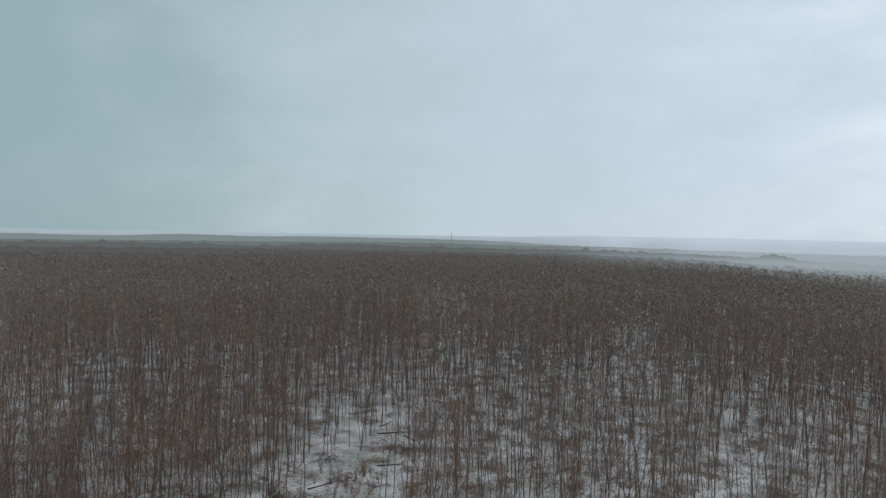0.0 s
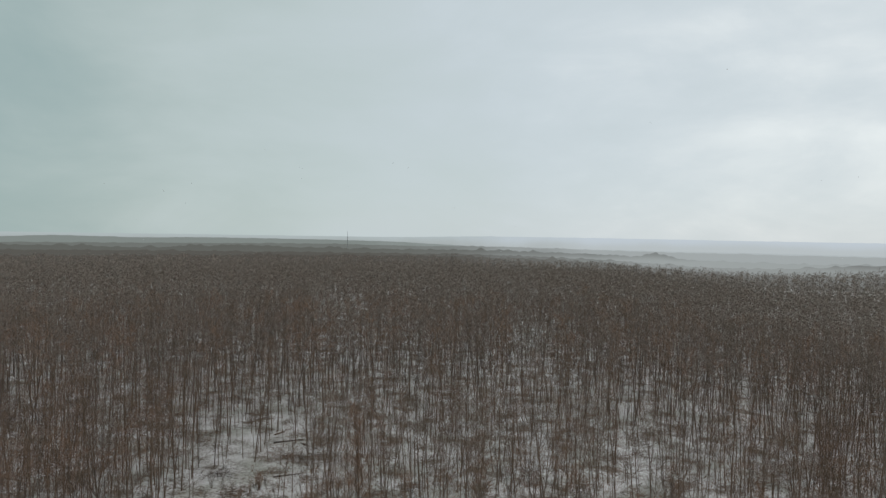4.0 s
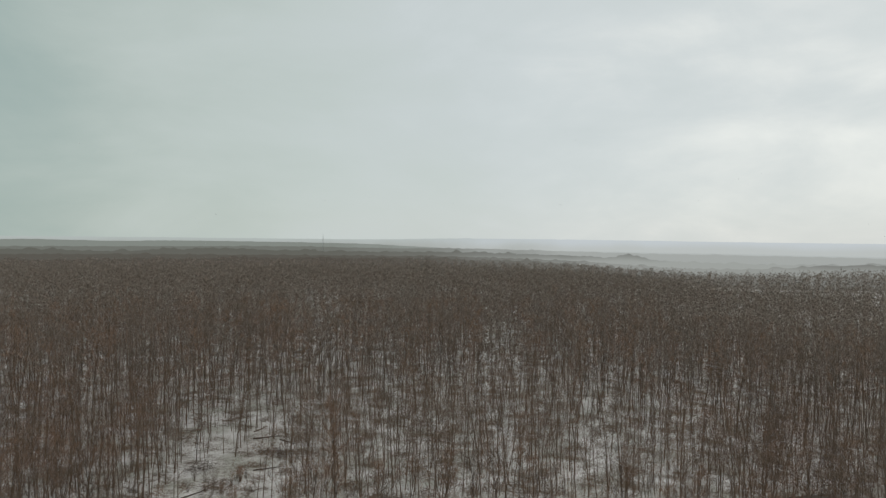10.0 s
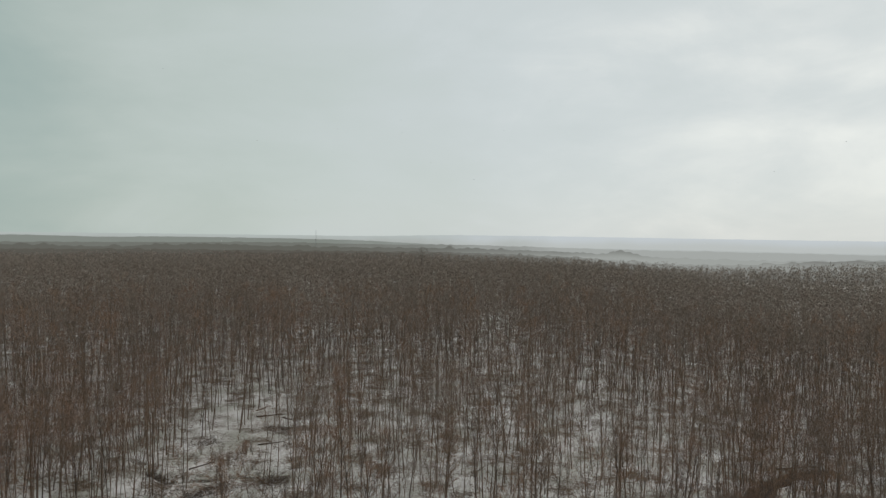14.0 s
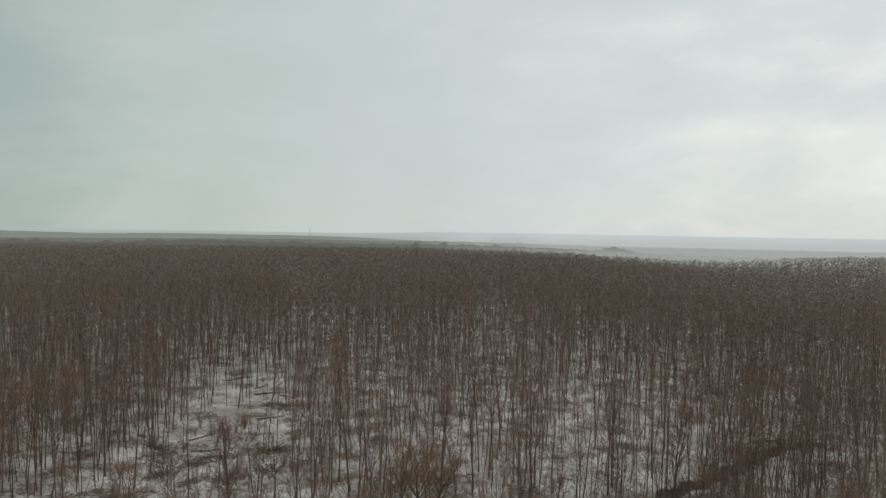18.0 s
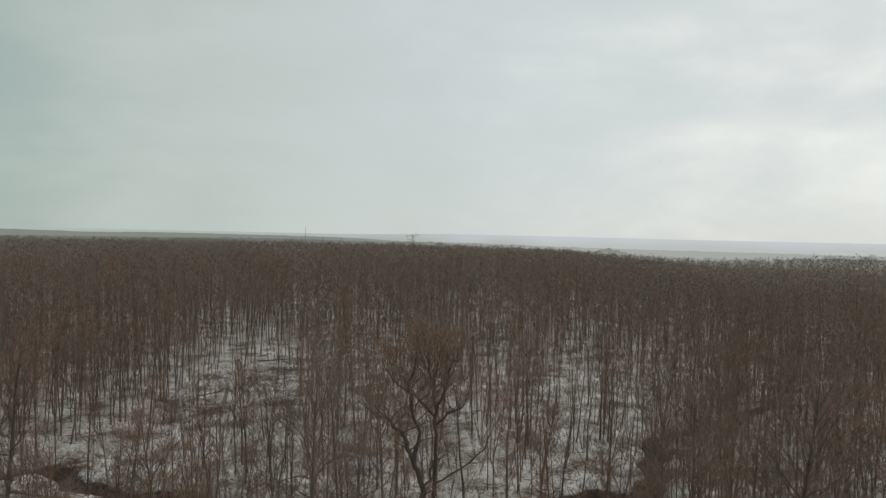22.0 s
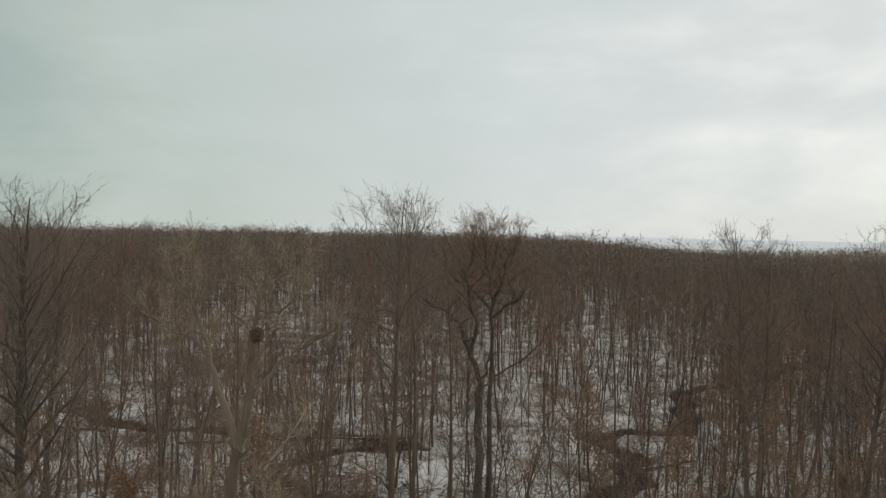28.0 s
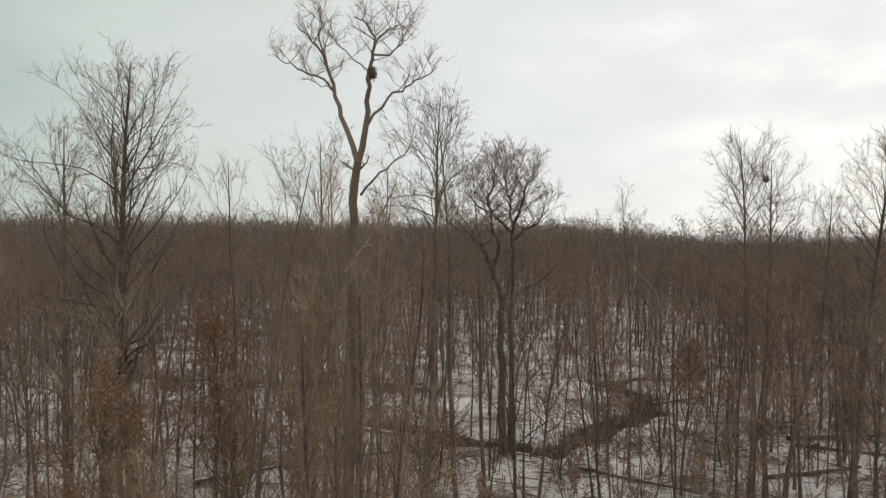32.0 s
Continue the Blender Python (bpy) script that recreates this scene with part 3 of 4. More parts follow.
# the tree with the stick nest, forked high up
LOW = float(land(-5.85, 3.9))
big_tree(11, at_land(-5.85, 3.9, -LOW), 21.5, 0.8, 0.58, 0, 6, 4, 0.2,
         stems=(([(0, 0, -0.3), (0.05, 0.05, 6), (-0.05, 0, 11), (0, 0, 14.5), (0.05, 0, 16.6), (0.11, -0.0, 17.86)], 0.16, 0.085, 0.97, 2),
                ([(0.11, -0.0, 17.86), (0.3, -0.02, 18.76), (0.33, -0.04, 19.34), (0.35, -0.06, 19.76), (0.42, -0.09, 20.18), (0.48, -0.11, 20.5), (0.3, -0.13, 20.77), (0.04, -0.15, 20.91)], 0.075, 0.008, 0.5, 12),
                ([(0.46, 0.0, 20.39), (0.75, 0.1, 20.75), (1.0, 0.2, 20.85), (1.22, 0.3, 20.68)], 0.025, 0.006, 0.2, 7),
                ([(0.42, -0.0, 20.16), (0.78, -0.1, 20.12), (1.05, -0.2, 20.33), (1.11, -0.3, 20.64)], 0.025, 0.006, 0.25, 7),
                ([(0.31, 0.0, 18.66), (0.74, 0.07, 19.25), (1.1, 0.13, 19.5), (1.45, 0.18, 19.7), (1.78, 0.2, 19.95)], 0.035, 0.006, 0.35, 10),
                ([(0.11, 0.0, 17.86), (-0.26, 0.03, 18.85), (-0.42, 0.06, 19.54), (-0.64, 0.09, 20.16), (-0.9, 0.12, 20.45), (-1.22, 0.15, 20.79)], 0.065, 0.007, 0.45, 10),
                ([(-0.56, -0.0, 19.96), (-0.71, -0.08, 20.45), (-0.65, -0.17, 20.8), (-0.7, -0.25, 21.02)], 0.025, 0.006, 0.15, 8),
                ([(-0.39, 0.0, 19.38), (-0.63, 0.06, 19.64), (-1.11, 0.12, 19.84), (-1.47, 0.19, 20.0), (-1.74, 0.25, 20.21)], 0.028, 0.006, 0.3, 9),
                ([(0.26, 0.0, 19.84), (-0.06, 0.07, 20.12), (-0.38, 0.13, 20.42), (-0.54, 0.2, 20.63)], 0.016, 0.005, 0.3, 5),
                ([(-0.43, -0.0, 19.43), (-0.73, -0.15, 19.51), (-1.0, -0.3, 19.55)], 0.015, 0.005, 0.2, 5),
                ([(0.18, -0.0, 17.17), (0.59, -0.1, 17.65), (0.99, -0.2, 17.95), (1.27, -0.3, 18.17)], 0.03, 0.006, 0.5, 6),
                ([(0.19, -0.0, 16.06), (0.6, -0.2, 16.7), (0.89, -0.4, 17.25)], 0.025, 0.006, 0.5, 4),
                ([(0, 0, 9), (-0.5, -0.3, 11.6), (-0.75, -0.45, 13.9), (-0.80, -0.51, 15.5)], 0.03, 0.005, 0.15, 13),
                ([(0, 0, 10), (0.6, 0.2, 12.6), (0.90, 0.30, 14.9), (0.96, 0.34, 16.5)], 0.03, 0.005, 0.15, 13),
                ([(0, 0, 11), (0.2, 0.6, 13.4), (0.30, 0.90, 15.5), (0.32, 1.02, 17.0)], 0.03, 0.005, 0.15, 13),
                ([(0, 0, 12), (-0.4, 0.4, 14.2), (-0.60, 0.60, 16.1), (-0.64, 0.68, 17.5)], 0.03, 0.005, 0.15, 13),
                ([(0, 0, 12.5), (0.5, -0.4, 14.6), (0.75, -0.60, 16.4), (0.80, -0.68, 17.7)], 0.03, 0.005, 0.15, 13),
                ([(0, 0, 6.5), (-0.7, 0, 9.1), (-1.05, 0.00, 11.4), (-1.12, 0.00, 13.0)], 0.03, 0.005, 0.15, 13),
                ([(0, 0, 7), (0.8, 0.3, 9.4), (1.20, 0.45, 11.5), (1.28, 0.51, 13.0)], 0.03, 0.005, 0.15, 13),
                ([(0, 0, 13), (-0.2, -0.6, 14.8), (-0.30, -0.90, 16.4), (-0.32, -1.02, 17.6)], 0.03, 0.005, 0.15, 13)),
         mats=(BARK_PALE, TWIG_PALE, BARK), label="tall bare tree forked high up, holding a stick nest", twig=(0.26, 0.005), lift=0.05, up=(25, 65), vase=False, thin=0.007)
for n, (px, py, h) in enumerate([(-5.3, 4.7, 15.0), (-6.5, 4.9, 14.2), (-5.8, 5.6, 16.0), (-5.9, 3.0, 12.5)]):
    big_tree(151 + n, at_land(px, py), h, 0.3, 1.5, 26, 9, 8, 0.05, mats=(BARK_DARK, TWIG_RED), label="slender young tree thick with rusty twigs", twig=(0.3, 0.008), up=(58, 80), thin=0.009)
crowned(12, -7.8, 9.6, 18.8, 2.0, 0.5, 0.11, 28, 8, 8, (BARK, TWIG_RED), "slender bare tree with spreading limbs", (0.4, 0.008), 0.008, low=10)
crowned(13, -10.2, 10.2, 18.0, 1.8, 0.45, 0.09, 18, 6, 6, (BARK, TWIG), "slender bare tree with a thin open crown", (0.4, 0.008), 0.008, low=8)
crowned(18, -6.2, 12.8, 17.4, 1.8, 0.45, 0.1, 22, 8, 8, (BARK, TWIG_RED), "slender bare tree with rusty twigs", (0.4, 0.008), 0.008, low=10)
big_tree(14, at_land(-11.5, 15), 12.4, 0.4, 2.8, 20, 10, 9, 0.12, mats=(BARK, TWIG_RED), label="young beech keeping some rusty leaves", twig=(0.5, 0.014), leaves=1)
big_tree(15, at_land(-13.5, 9.0), 11.4, 0.35, 3.0, 22, 10, 9, 0.13, mats=(BARK, TWIG_RED), label="bushy young beech keeping some rusty leaves", twig=(0.5, 0.013), leaves=1)
big_tree(16, at_land(-9.5, 20), 12.0, 0.4, 2.8, 20, 10, 9, 0.12, mats=(BARK_PALE, TWIG_RED), label="young beech keeping some rusty leaves", twig=(0.5, 0.014), leaves=1)
for n, (px, py, h) in enumerate([(7.7, 36, 11.5), (11, 31, 9.5), (20, 28, 9), (-9, 14, 8), (-12.5, 20, 9)]):
    big_tree(17 + 100 * n, at_land(px, py), h, 0.35, 2.4, 16, 9, 8, 0.1, mats=(BARK, TWIG_RED), label="young beech keeping some rusty leaves", twig=(0.45, 0.013), leaves=1)


def nest(x, y, z, size, seed):
    rng = np.random.default_rng(seed)
    bag = Bag()
    for _ in range(190):
        a, e = rng.uniform(0, 6.28), rng.uniform(-1, 0.8)
        r = size * math.sqrt(max(0.03, 1 - 0.95 * e * e)) * rng.uniform(0.2, 1.0)
        p = np.array((r * math.cos(a), r * math.sin(a), size * 0.95 * e))
        d = unit(np.array((-math.sin(a), math.cos(a), 0)) + rng.normal(0, 0.8, 3))
        n = size * rng.uniform(0.6, 1.7)
        bag.tube([p - d * n / 2, p, p + d * n / 2], [size * 0.03, size * 0.045, size * 0.02], 3)
    ob = new("bird_nest", bag.mesh("bird_nest", NEST))
    ob.location = (x, y, z)
    tagged(ob, "dark ball of sticks wedged in a bare tree fork", "nest")


nest(-5.44, 3.84, 19.76, 0.125, 5)
nest(15.4, 29.9, 19.9, 0.19, 6)

crowned(21, -4.6, 21.5, 22.5, 3.1, 0.56, 0.22, 34, 9, 8, label="tall bare tree with crooked spreading limbs", twig=(0.42, 0.010), thin=0.011, crook=0.2, up=(26, 74), lift=0.05)
crowned(22, -2.8, 25.0, 22.2, 2.2, 0.56, 0.16, 28, 8, 8, twig=(0.42, 0.010), thin=0.011, crook=0.17, up=(28, 74), lift=0.05)
crowned(23, -1.2, 29.5, 20.0, 2.0, 0.56, 0.14, 20, 7, 8, twig=(0.42, 0.011), thin=0.011)
# the oak with two trunks and rusty twigs
big_tree(31, at_land(0.9, 38.4), 23, 0.6, 2.6, 0, 7, 8, 0.3,
         stems=(([(0, 0, -0.3), (-0.15, 0, 5), (-0.25, 0, 9.4), (-0.1, 0, 11.5)], 0.30, 0.22, 0.97, 1),
                ([(-0.1, 0, 11.5), (-0.55, -0.1, 13.0), (-1.1, -0.2, 14.3), (-1.5, -0.3, 15.5), (-2.4, -0.3, 16.6), (-3.8, -0.2, 17.3), (-4.7, 0, 18.0)], 0.2, 0.02, 0.35, 20),
                ([(-0.8, -0.1, 13.6), (-0.45, -0.3, 15.9), (-1.0, -0.4, 17.2), (-1.3, -0.3, 19.0), (-0.9, 0, 20.6), (-0.6, 0.1, 21.9)], 0.15, 0.02, 0.3, 26),
                ([(0.55, 0.5, -0.3), (0.55, 0.5, 8), (0.6, 0.5, 14.5), (0.6, 0.4, 17.2), (0.4, 0.3, 18.7), (0.05, 0.2, 20.4), (0.1, 0.2, 22.3)], 0.24, 0.02, 0.55, 30),
                ([(0.6, 0.4, 17.0), (1.2, 0.5, 18.9), (1.5, 0.6, 20.4), (2.3, 0.6, 21.2)], 0.13, 0.015, 0.2, 18),
                ([(0.6, 0.4, 16.2), (1.3, 0.3, 17.1), (2.3, 0.2, 17.5), (3.1, 0.1, 18.6)], 0.10, 0.015, 0.25, 14),
                ([(0.5, 0.4, 16.8), (-0.4, 0.6, 17.7), (-2.0, 0.8, 18.9), (-3.0, 0.9, 20.0)], 0.11, 0.015, 0.25, 17),
                ([(0.6, 0.5, 11.9), (2.4, 0.6, 13.0), (4.0, 0.8, 14.4), (5.2, 1.0, 17.0)], 0.07, 0.012, 0.35, 8),
                ([(-0.1, 0, 11.5), (0.25, 0.3, 12.6), (0.5, 0.5, 13.6)], 0.1, 0.09, 0.98, 1)),
         mats=(BARK_DARK, TWIG_RED), label="broad bare oak with two crooked trunks and rusty twigs", twig=(0.55, 0.012), up=(22, 70), lift=0.05, crook=0.09, vase=False, tall=0.94)
crowned(41, -15.0, 15.0, 22.0, 3.4, 0.47, 0.30, 48, 10, 8, (BARK_DARK, TWIG), "broad bare tree with a dense rounded crown", (0.42, 0.009), 0.010, low=7, up=(34, 76), lift=0.05, crook=0.19)
crowned(44, -17.4, 16.4, 20.6, 2.6, 0.45, 0.2, 30, 8, 8, (BARK, TWIG), twig=(0.40, 0.009), thin=0.010, low=8, crook=0.17)
crowned(45, -12.3, 17.4, 18.9, 2.0, 0.45, 0.12, 20, 7, 7, (BARK, TWIG_RED), "slender bare tree with rusty twigs", (0.40, 0.009), 0.009, low=8, crook=0.17)
crowned(42, -19.0, 17.5, 20.4, 3.0, 0.44, 0.22, 34, 9, 8, (BARK, TWIG), twig=(0.42, 0.009), thin=0.010, low=10, up=(34, 76), lift=0.05, crook=0.19)
crowned(43, -23.5, 19, 18.6, 2.7, 0.46, 0.2, 24, 8, 8, (BARK, TWIG_RED), twig=(0.42, 0.010), thin=0.010, low=10, up=(34, 76), lift=0.05)
crowned(51, 13.3, 27, 21.6, 2.7, 0.54, 0.19, 38, 9, 8, twig=(0.42, 0.010), thin=0.011, lean=(0.03, 0), up=(32, 76), lift=0.05, crook=0.17)
crowned(52, 15.7, 30, 20.4, 2.4, 0.54, 0.17, 34, 8, 8, twig=(0.42, 0.010), thin=0.011, label="bare tree with a small dark nest in its crown", up=(32, 76), lift=0.05, crook=0.17)
crowned(55, 17.6, 31.5, 18.6, 2.2, 0.55, 0.15, 22, 7, 7, twig=(0.42, 0.011), thin=0.011, up=(34, 76), lift=0.05)
crowned(53, 19.3, 27.7, 22.0, 2.9, 0.52, 0.22, 40, 9, 8, (BARK_DARK, TWIG), twig=(0.42, 0.010), thin=0.011, lean=(0.06, 0), up=(34, 76), lift=0.05, crook=0.16)
crowned(54, 8.4, 33, 18.6, 1.6, 0.58, 0.11, 16, 6, 6, twig=(0.42, 0.010), thin=0.010)
crowned(56, -32.5, 47, 19.6, 3.9, 0.42, 0.26, 22, 7, 6, (BARK_DARK, TWIG_RED), "broad bare tree with dark crooked limbs", (0.55, 0.015), 0.014, up=(22, 70), crook=0.2)

MORE = [(15, 20, 15.2), (21, 24, 15), (24, 30, 16), (19, 33, 16), (28, 36, 16), (24, 42, 16.5), (32, 47, 16.8), (-15, 24, 14.6), (-20, 28, 15.4), (-12, 32, 15.6), (-25, 22, 14.8),
        (-16, 12, 12.6), (-18, 9, 12), (-22, 13, 13), (-10, 27, 14), (-21, 52, 14), (-12, 58, 12), (-6, 51, 11), (12, 57, 13), (26, 55, 14), (34, 60, 14)]
for n, (px, py, h) in enumerate(MORE):
    crowned(60 + n, px, py, h - 0.6, 2.4 + 0.25 * (n % 3), 0.34, 0.10 + 0.02 * (n % 3), 18, 6, 6, ((BARK, TWIG_RED), (BARK_DARK, TWIG_DARK), (BARK, TWIG))[n % 3],
            ("bushy bare tree with rusty twigs", "dark bare tree with a dense crown", "bare tree with many fine brown twigs")[n % 3], (0.5, 0.013), 0.012, up=(40, 74), crook=0.16, low=5)

MID = [(-11.7, 96.2, 21, 1.8), (-39.6, 93, 13, 2.2), (-5.9, 96, 12.5, 2.5), (3, 97, 12, 2.4), (10, 99, 13, 2.5), (27.4, 95.8, 12.5, 2.3), (37.6, 99, 12, 2.3), (16, 94, 12, 2.4), (-46, 98, 13.5, 2.3), (-53, 104, 14, 2.5),
       (-2.4, 68.8, 10, 2), (9.4, 64.3, 12, 2.1), (13.5, 67.8, 11, 2), (20.9, 68.1, 14, 2.2), (33.8, 65.3, 10, 2.2), (-35.8, 67.3, 12, 1.8), (-31.3, 67.5, 12, 1.8), (-22, 78, 13, 2.4), (40, 80, 12, 2.3)]
for n, (px, py, h, wide) in enumerate(MID):
    crowned(200 + n, px, py, h, wide, 0.3, 0.12 + 0.02 * (n % 3), 34 if n == 0 else 16, 6, 8 if n == 0 else 6, ((BARK_DARK, TWIG_RED), (BARK, TWIG), (BARK, TWIG_RED))[n % 3],
            ("dark bare tree with a narrow dense crown of rusty twigs" if n == 0 else ("bare tree with upswept rusty twigs", "bushy bare tree with fine brown twigs", "bare tree with several crooked limbs")[n % 3]), (0.75, 0.024), 0.022, up=(36, 74), crook=0.17, low=2)

NEAR = [(-14.2, 16.6, 16.4), (-16.6, 16.6, 16.8), (-13.4, 13.6, 15.2), (-18.2, 15.4, 16), (-7.2, 8.6, 13), (-4.6, 9.5, 11), (-8.8, 12.2, 13.5), (-14.5, 11, 14), (-17.2, 12.2, 14.8), (-19.5, 13.2, 14.6), (-12.6, 14.6, 12.4), (-11, 6, 10.5), (-13, 4.5, 9.5), (-9.6, 5.2, 9), (-15.5, 7, 10.5), (-10.4, 11.5, 11), (-13.8, 12.5, 11.5), (-17, 14.5, 12), (-12, 8, 9.5), (-20, 10, 11)]
for n, (px, py, h) in enumerate(NEAR):
    crowned(160 + n, px, py, h, 2.2, 0.26, 0.08, 20, 6, 7, (BARK, (TWIG_RED, TWIG_PALE)[n % 2]), ("bushy young tree thick with rusty twigs", "bushy young tree with pale tan twigs")[n % 2], (0.42, 0.010), 0.009, up=(42, 74), low=6)

HEROES = [(-5.85, 3.9), (-7.8, 9.6), (-10.2, 10.2), (-6.2, 12.8), (-11.5, 15), (-13.5, 9), (-9.5, 20), (7.7, 36), (11, 31), (20, 28), (-9, 14), (-12.5, 20), (-7.5, 17), (-4.3, 21.5), (-3, 25), (-1.2, 29.5), (8.4, 33), (-23.5, 19), (0.9, 38.4), (1.5, 38.9), (-15.9, 15), (-19.6, 17.5), (12.4, 27), (15.7, 30), (17.6, 31.5), (19, 27.7), (-32.5, 47)] + [m[:2] for m in MORE + MID + NEAR]


# ---- the forest ----
CLEARINGS = [(-33, 122, 12, 13), (-31, 97, 9, 11), (-37, 62, 8, 8), (-41, 82, 7, 7), (20, 222, 7, 18), (-48, 282, 12, 20), (22, 68, 6, 6), (6, 56, 6, 11)]


THINNER = [(-27, 84, 10, 17, 0.4), (-36, 66, 12, 14, 0.5)]


def spots(rng, density, near, far, half=42):
    """Places for trees, on a shaken grid in the wedge that is overlooked, thinned unevenly."""
    cell = 100 / math.sqrt(density)
    xs = np.arange(-far * 0.95, far * 0.95, cell)
    ys = np.arange(-6, far, cell)
    x, y = [g.ravel() for g in np.meshgrid(xs, ys)]
    x, y = x + rng.uniform(-0.48, 0.48, x.size) * cell, y + rng.uniform(-0.48, 0.48, x.size) * cell
    r = np.hypot(x, y + 12)
    keep = (r > near) & (r <= far) & (np.abs(np.degrees(np.arctan2(x, y + 12))) < half)
    patchy = np.sin(x * 0.11 + 2 * np.sin(y * 0.05)) * np.sin(y * 0.09 + 1.7 * np.sin(x * 0.06)) + 0.5 * np.sin(x * 0.31 + y * 0.17)
    keep &= rng.uniform(0, 1, x.size) < np.clip(0.80 + 0.32 * (r > 190) + 0.34 * patchy + 0.34 * smooth(-np.degrees(np.arctan2(x, y + 12)), 6, 22) + 0.3 * smooth(np.degrees(np.arctan2(x, y + 12)), 14, 24) * (r < 130), 0.3, 1)
    for cx, cy, rx, ry in CLEARINGS:
        keep &= ((x - cx) / rx) ** 2 + ((y - cy) / ry) ** 2 > 1
    for cx, cy, rx, ry, share in THINNER:
        keep &= (((x - cx) / rx) ** 2 + ((y - cy) / ry) ** 2 > 1) | (rng.uniform(0, 1, x.size) < share)
    for hx, hy in HEROES:
        keep &= np.hypot(x - hx, y - hy) > 1.5
    # the sight line to the nest tree and the ground under the flight stay open
    keep &= ~((r < 30) & (np.abs(x + 3) < 9))
    return x[keep], y[keep]


def woods(name, label, templates, x, y, rng, mats, size=(0.75, 1.15)):
    """Many trees as one mesh."""
    vs, fs, ms, n = [], [], [], 0
    pick = rng.integers(0, len(templates), x.size)
    for k, (v, f, split) in enumerate(templates):
        s = pick == k
        m = int(s.sum())
        if not m:
            continue
        a, h = rng.uniform(0, 6.283, m), rng.uniform(*size, m)
        w = h * rng.uniform(0.85, 1.15, m)
        c, q = np.cos(a) * w, np.sin(a) * w
        px = c[:, None] * v[:, 0] - q[:, None] * v[:, 1] + rng.normal(0, 0.025, m)[:, None] * v[:, 2] + x[s][:, None]
        py = q[:, None] * v[:, 0] + c[:, None] * v[:, 1] + rng.normal(0, 0.025, m)[:, None] * v[:, 2] + y[s][:, None]
        pz = h[:, None] * v[:, 2] + land(x[s], y[s])[:, None]
        vs.append(np.stack([px, py, pz], -1).reshape(-1, 3))
        fs.append((f[None] + (n + np.arange(m) * len(v))[:, None, None]).reshape(-1, 3))
        kind = rng.choice(3, m, p=(0.5, 0.3, 0.2)) + 1
        ms.append(np.where(np.arange(len(f))[None] < split, 0, kind[:, None]).ravel())
        n += m * len(v)
    ob = new(name, fast_mesh(name, np.concatenate(vs), np.concatenate(fs), mats, np.concatenate(ms)))
    return tagged(ob, label, "woods", kind="stuff")


def template(*a, **k):
    wood, crown = grove_tree(*a, **k)
    (v, f), (cv, cf) = wood.arrays(), crown.arrays()
    return np.concatenate([v, cv]), np.concatenate([f, cf + len(v)]), len(f)


FOREST = (BARK_DARK, TWIG, TWIG_RED, TWIG_DARK)
rng = np.random.default_rng(77)
fx, fy = spots(rng, 390, 300, 480)
gx2, gy2 = [np.concatenate(c) for c in zip(spots(rng, 270, 480, 640), spots(rng, 100, 640, 800))]
far_forms = [template(300 + i, 19 + i % 3, 0.46, 3.9, 5, 46, 0.11, (1.35, 0.35), sides=3, tubes=False, loose=0.22, turn=(0.4, 2.2), rise=0) for i in range(9)]
dim_forms = [template(330 + i, 19 + i % 3, 0.44, 4.4, 4, 26, 0.11, (2.0, 0.66), sides=3, tubes=False, loose=0.22, turn=(0.4, 2.2), rise=0) for i in range(9)]
# the greyed twigs carry the distance haze in their colour
woods("far_woods", "distant bare woods forming a brown canopy", far_forms, fx, fy, rng, (BARK, TWIG_HAZE_DUST, TWIG_HAZE_DUST, TWIG), (0.76, 1.10))
woods("farthest_woods", "brown canopy of bare woods below the horizon", dim_forms, gx2, gy2, rng, (BARK, TWIG_HAZE_DUST, TWIG_HAZE_DUST, TWIG_HAZE_DUST), (0.74, 0.96))
mx, my = [np.concatenate(c) for c in zip(spots(rng, 980, 112, 150), spots(rng, 720, 150, 185))]
woods("middle_woods", "dense bare woods standing in snow", [template(400 + i, 15 + 2 * (i % 4), 0.30 + 0.05 * (i % 3), 2.8 + 0.35 * (i % 3), 10, 180, 0.068 + 0.016 * (i % 4), (1.2, 0.042), up=(28, 74), loose=0.15, turn=(0.3, 1.6), rise=0.05) for i in range(12)], mx, my, rng, (BARK, TWIG, TWIG_RED, TWIG_DARK), (0.66, 1.04))
mx, my = spots(rng, 610, 185, 300)
# a share of greyed twigs puts the first haze into this canopy's colour
woods("outer_woods", "bare brown woods merging into one canopy", [template(450 + i, 17 + 1.5 * (i % 4), 0.38, 3.3 + 0.3 * (i % 3), 7, 108, 0.09 + 0.015 * (i % 4), (1.15, 0.115), sides=3, tubes=False, loose=0.13, turn=(0.3, 1.4), rise=0.12) for i in range(12)], mx, my, rng, (BARK_DARK, TWIG, TWIG_HAZE_DUST, TWIG_RED), (0.90, 1.17))
nx, ny = spots(rng, 730, 18, 112)
order = rng.permutation(nx.size)
single, rest = order[:300], order[300:]
woods("thicket_trees", "slender bare trees standing close in snow", [template(500 + i, 14 + i % 3, 0.42, 2.5, 11, 240, 0.085, (0.9, 0.024), up=(36, 74), loose=0.09, turn=(0.3, 1.4)) for i in range(10)], nx[rest], ny[rest], rng, FOREST, (0.62, 0.95))

dx, dy = rng.uniform(17, 52, 95), rng.uniform(44, 82, 95)
deep = (np.degrees(np.arctan2(dx, dy + 12)) > 17) & (way_off(dx, dy, CREEK) > 2)
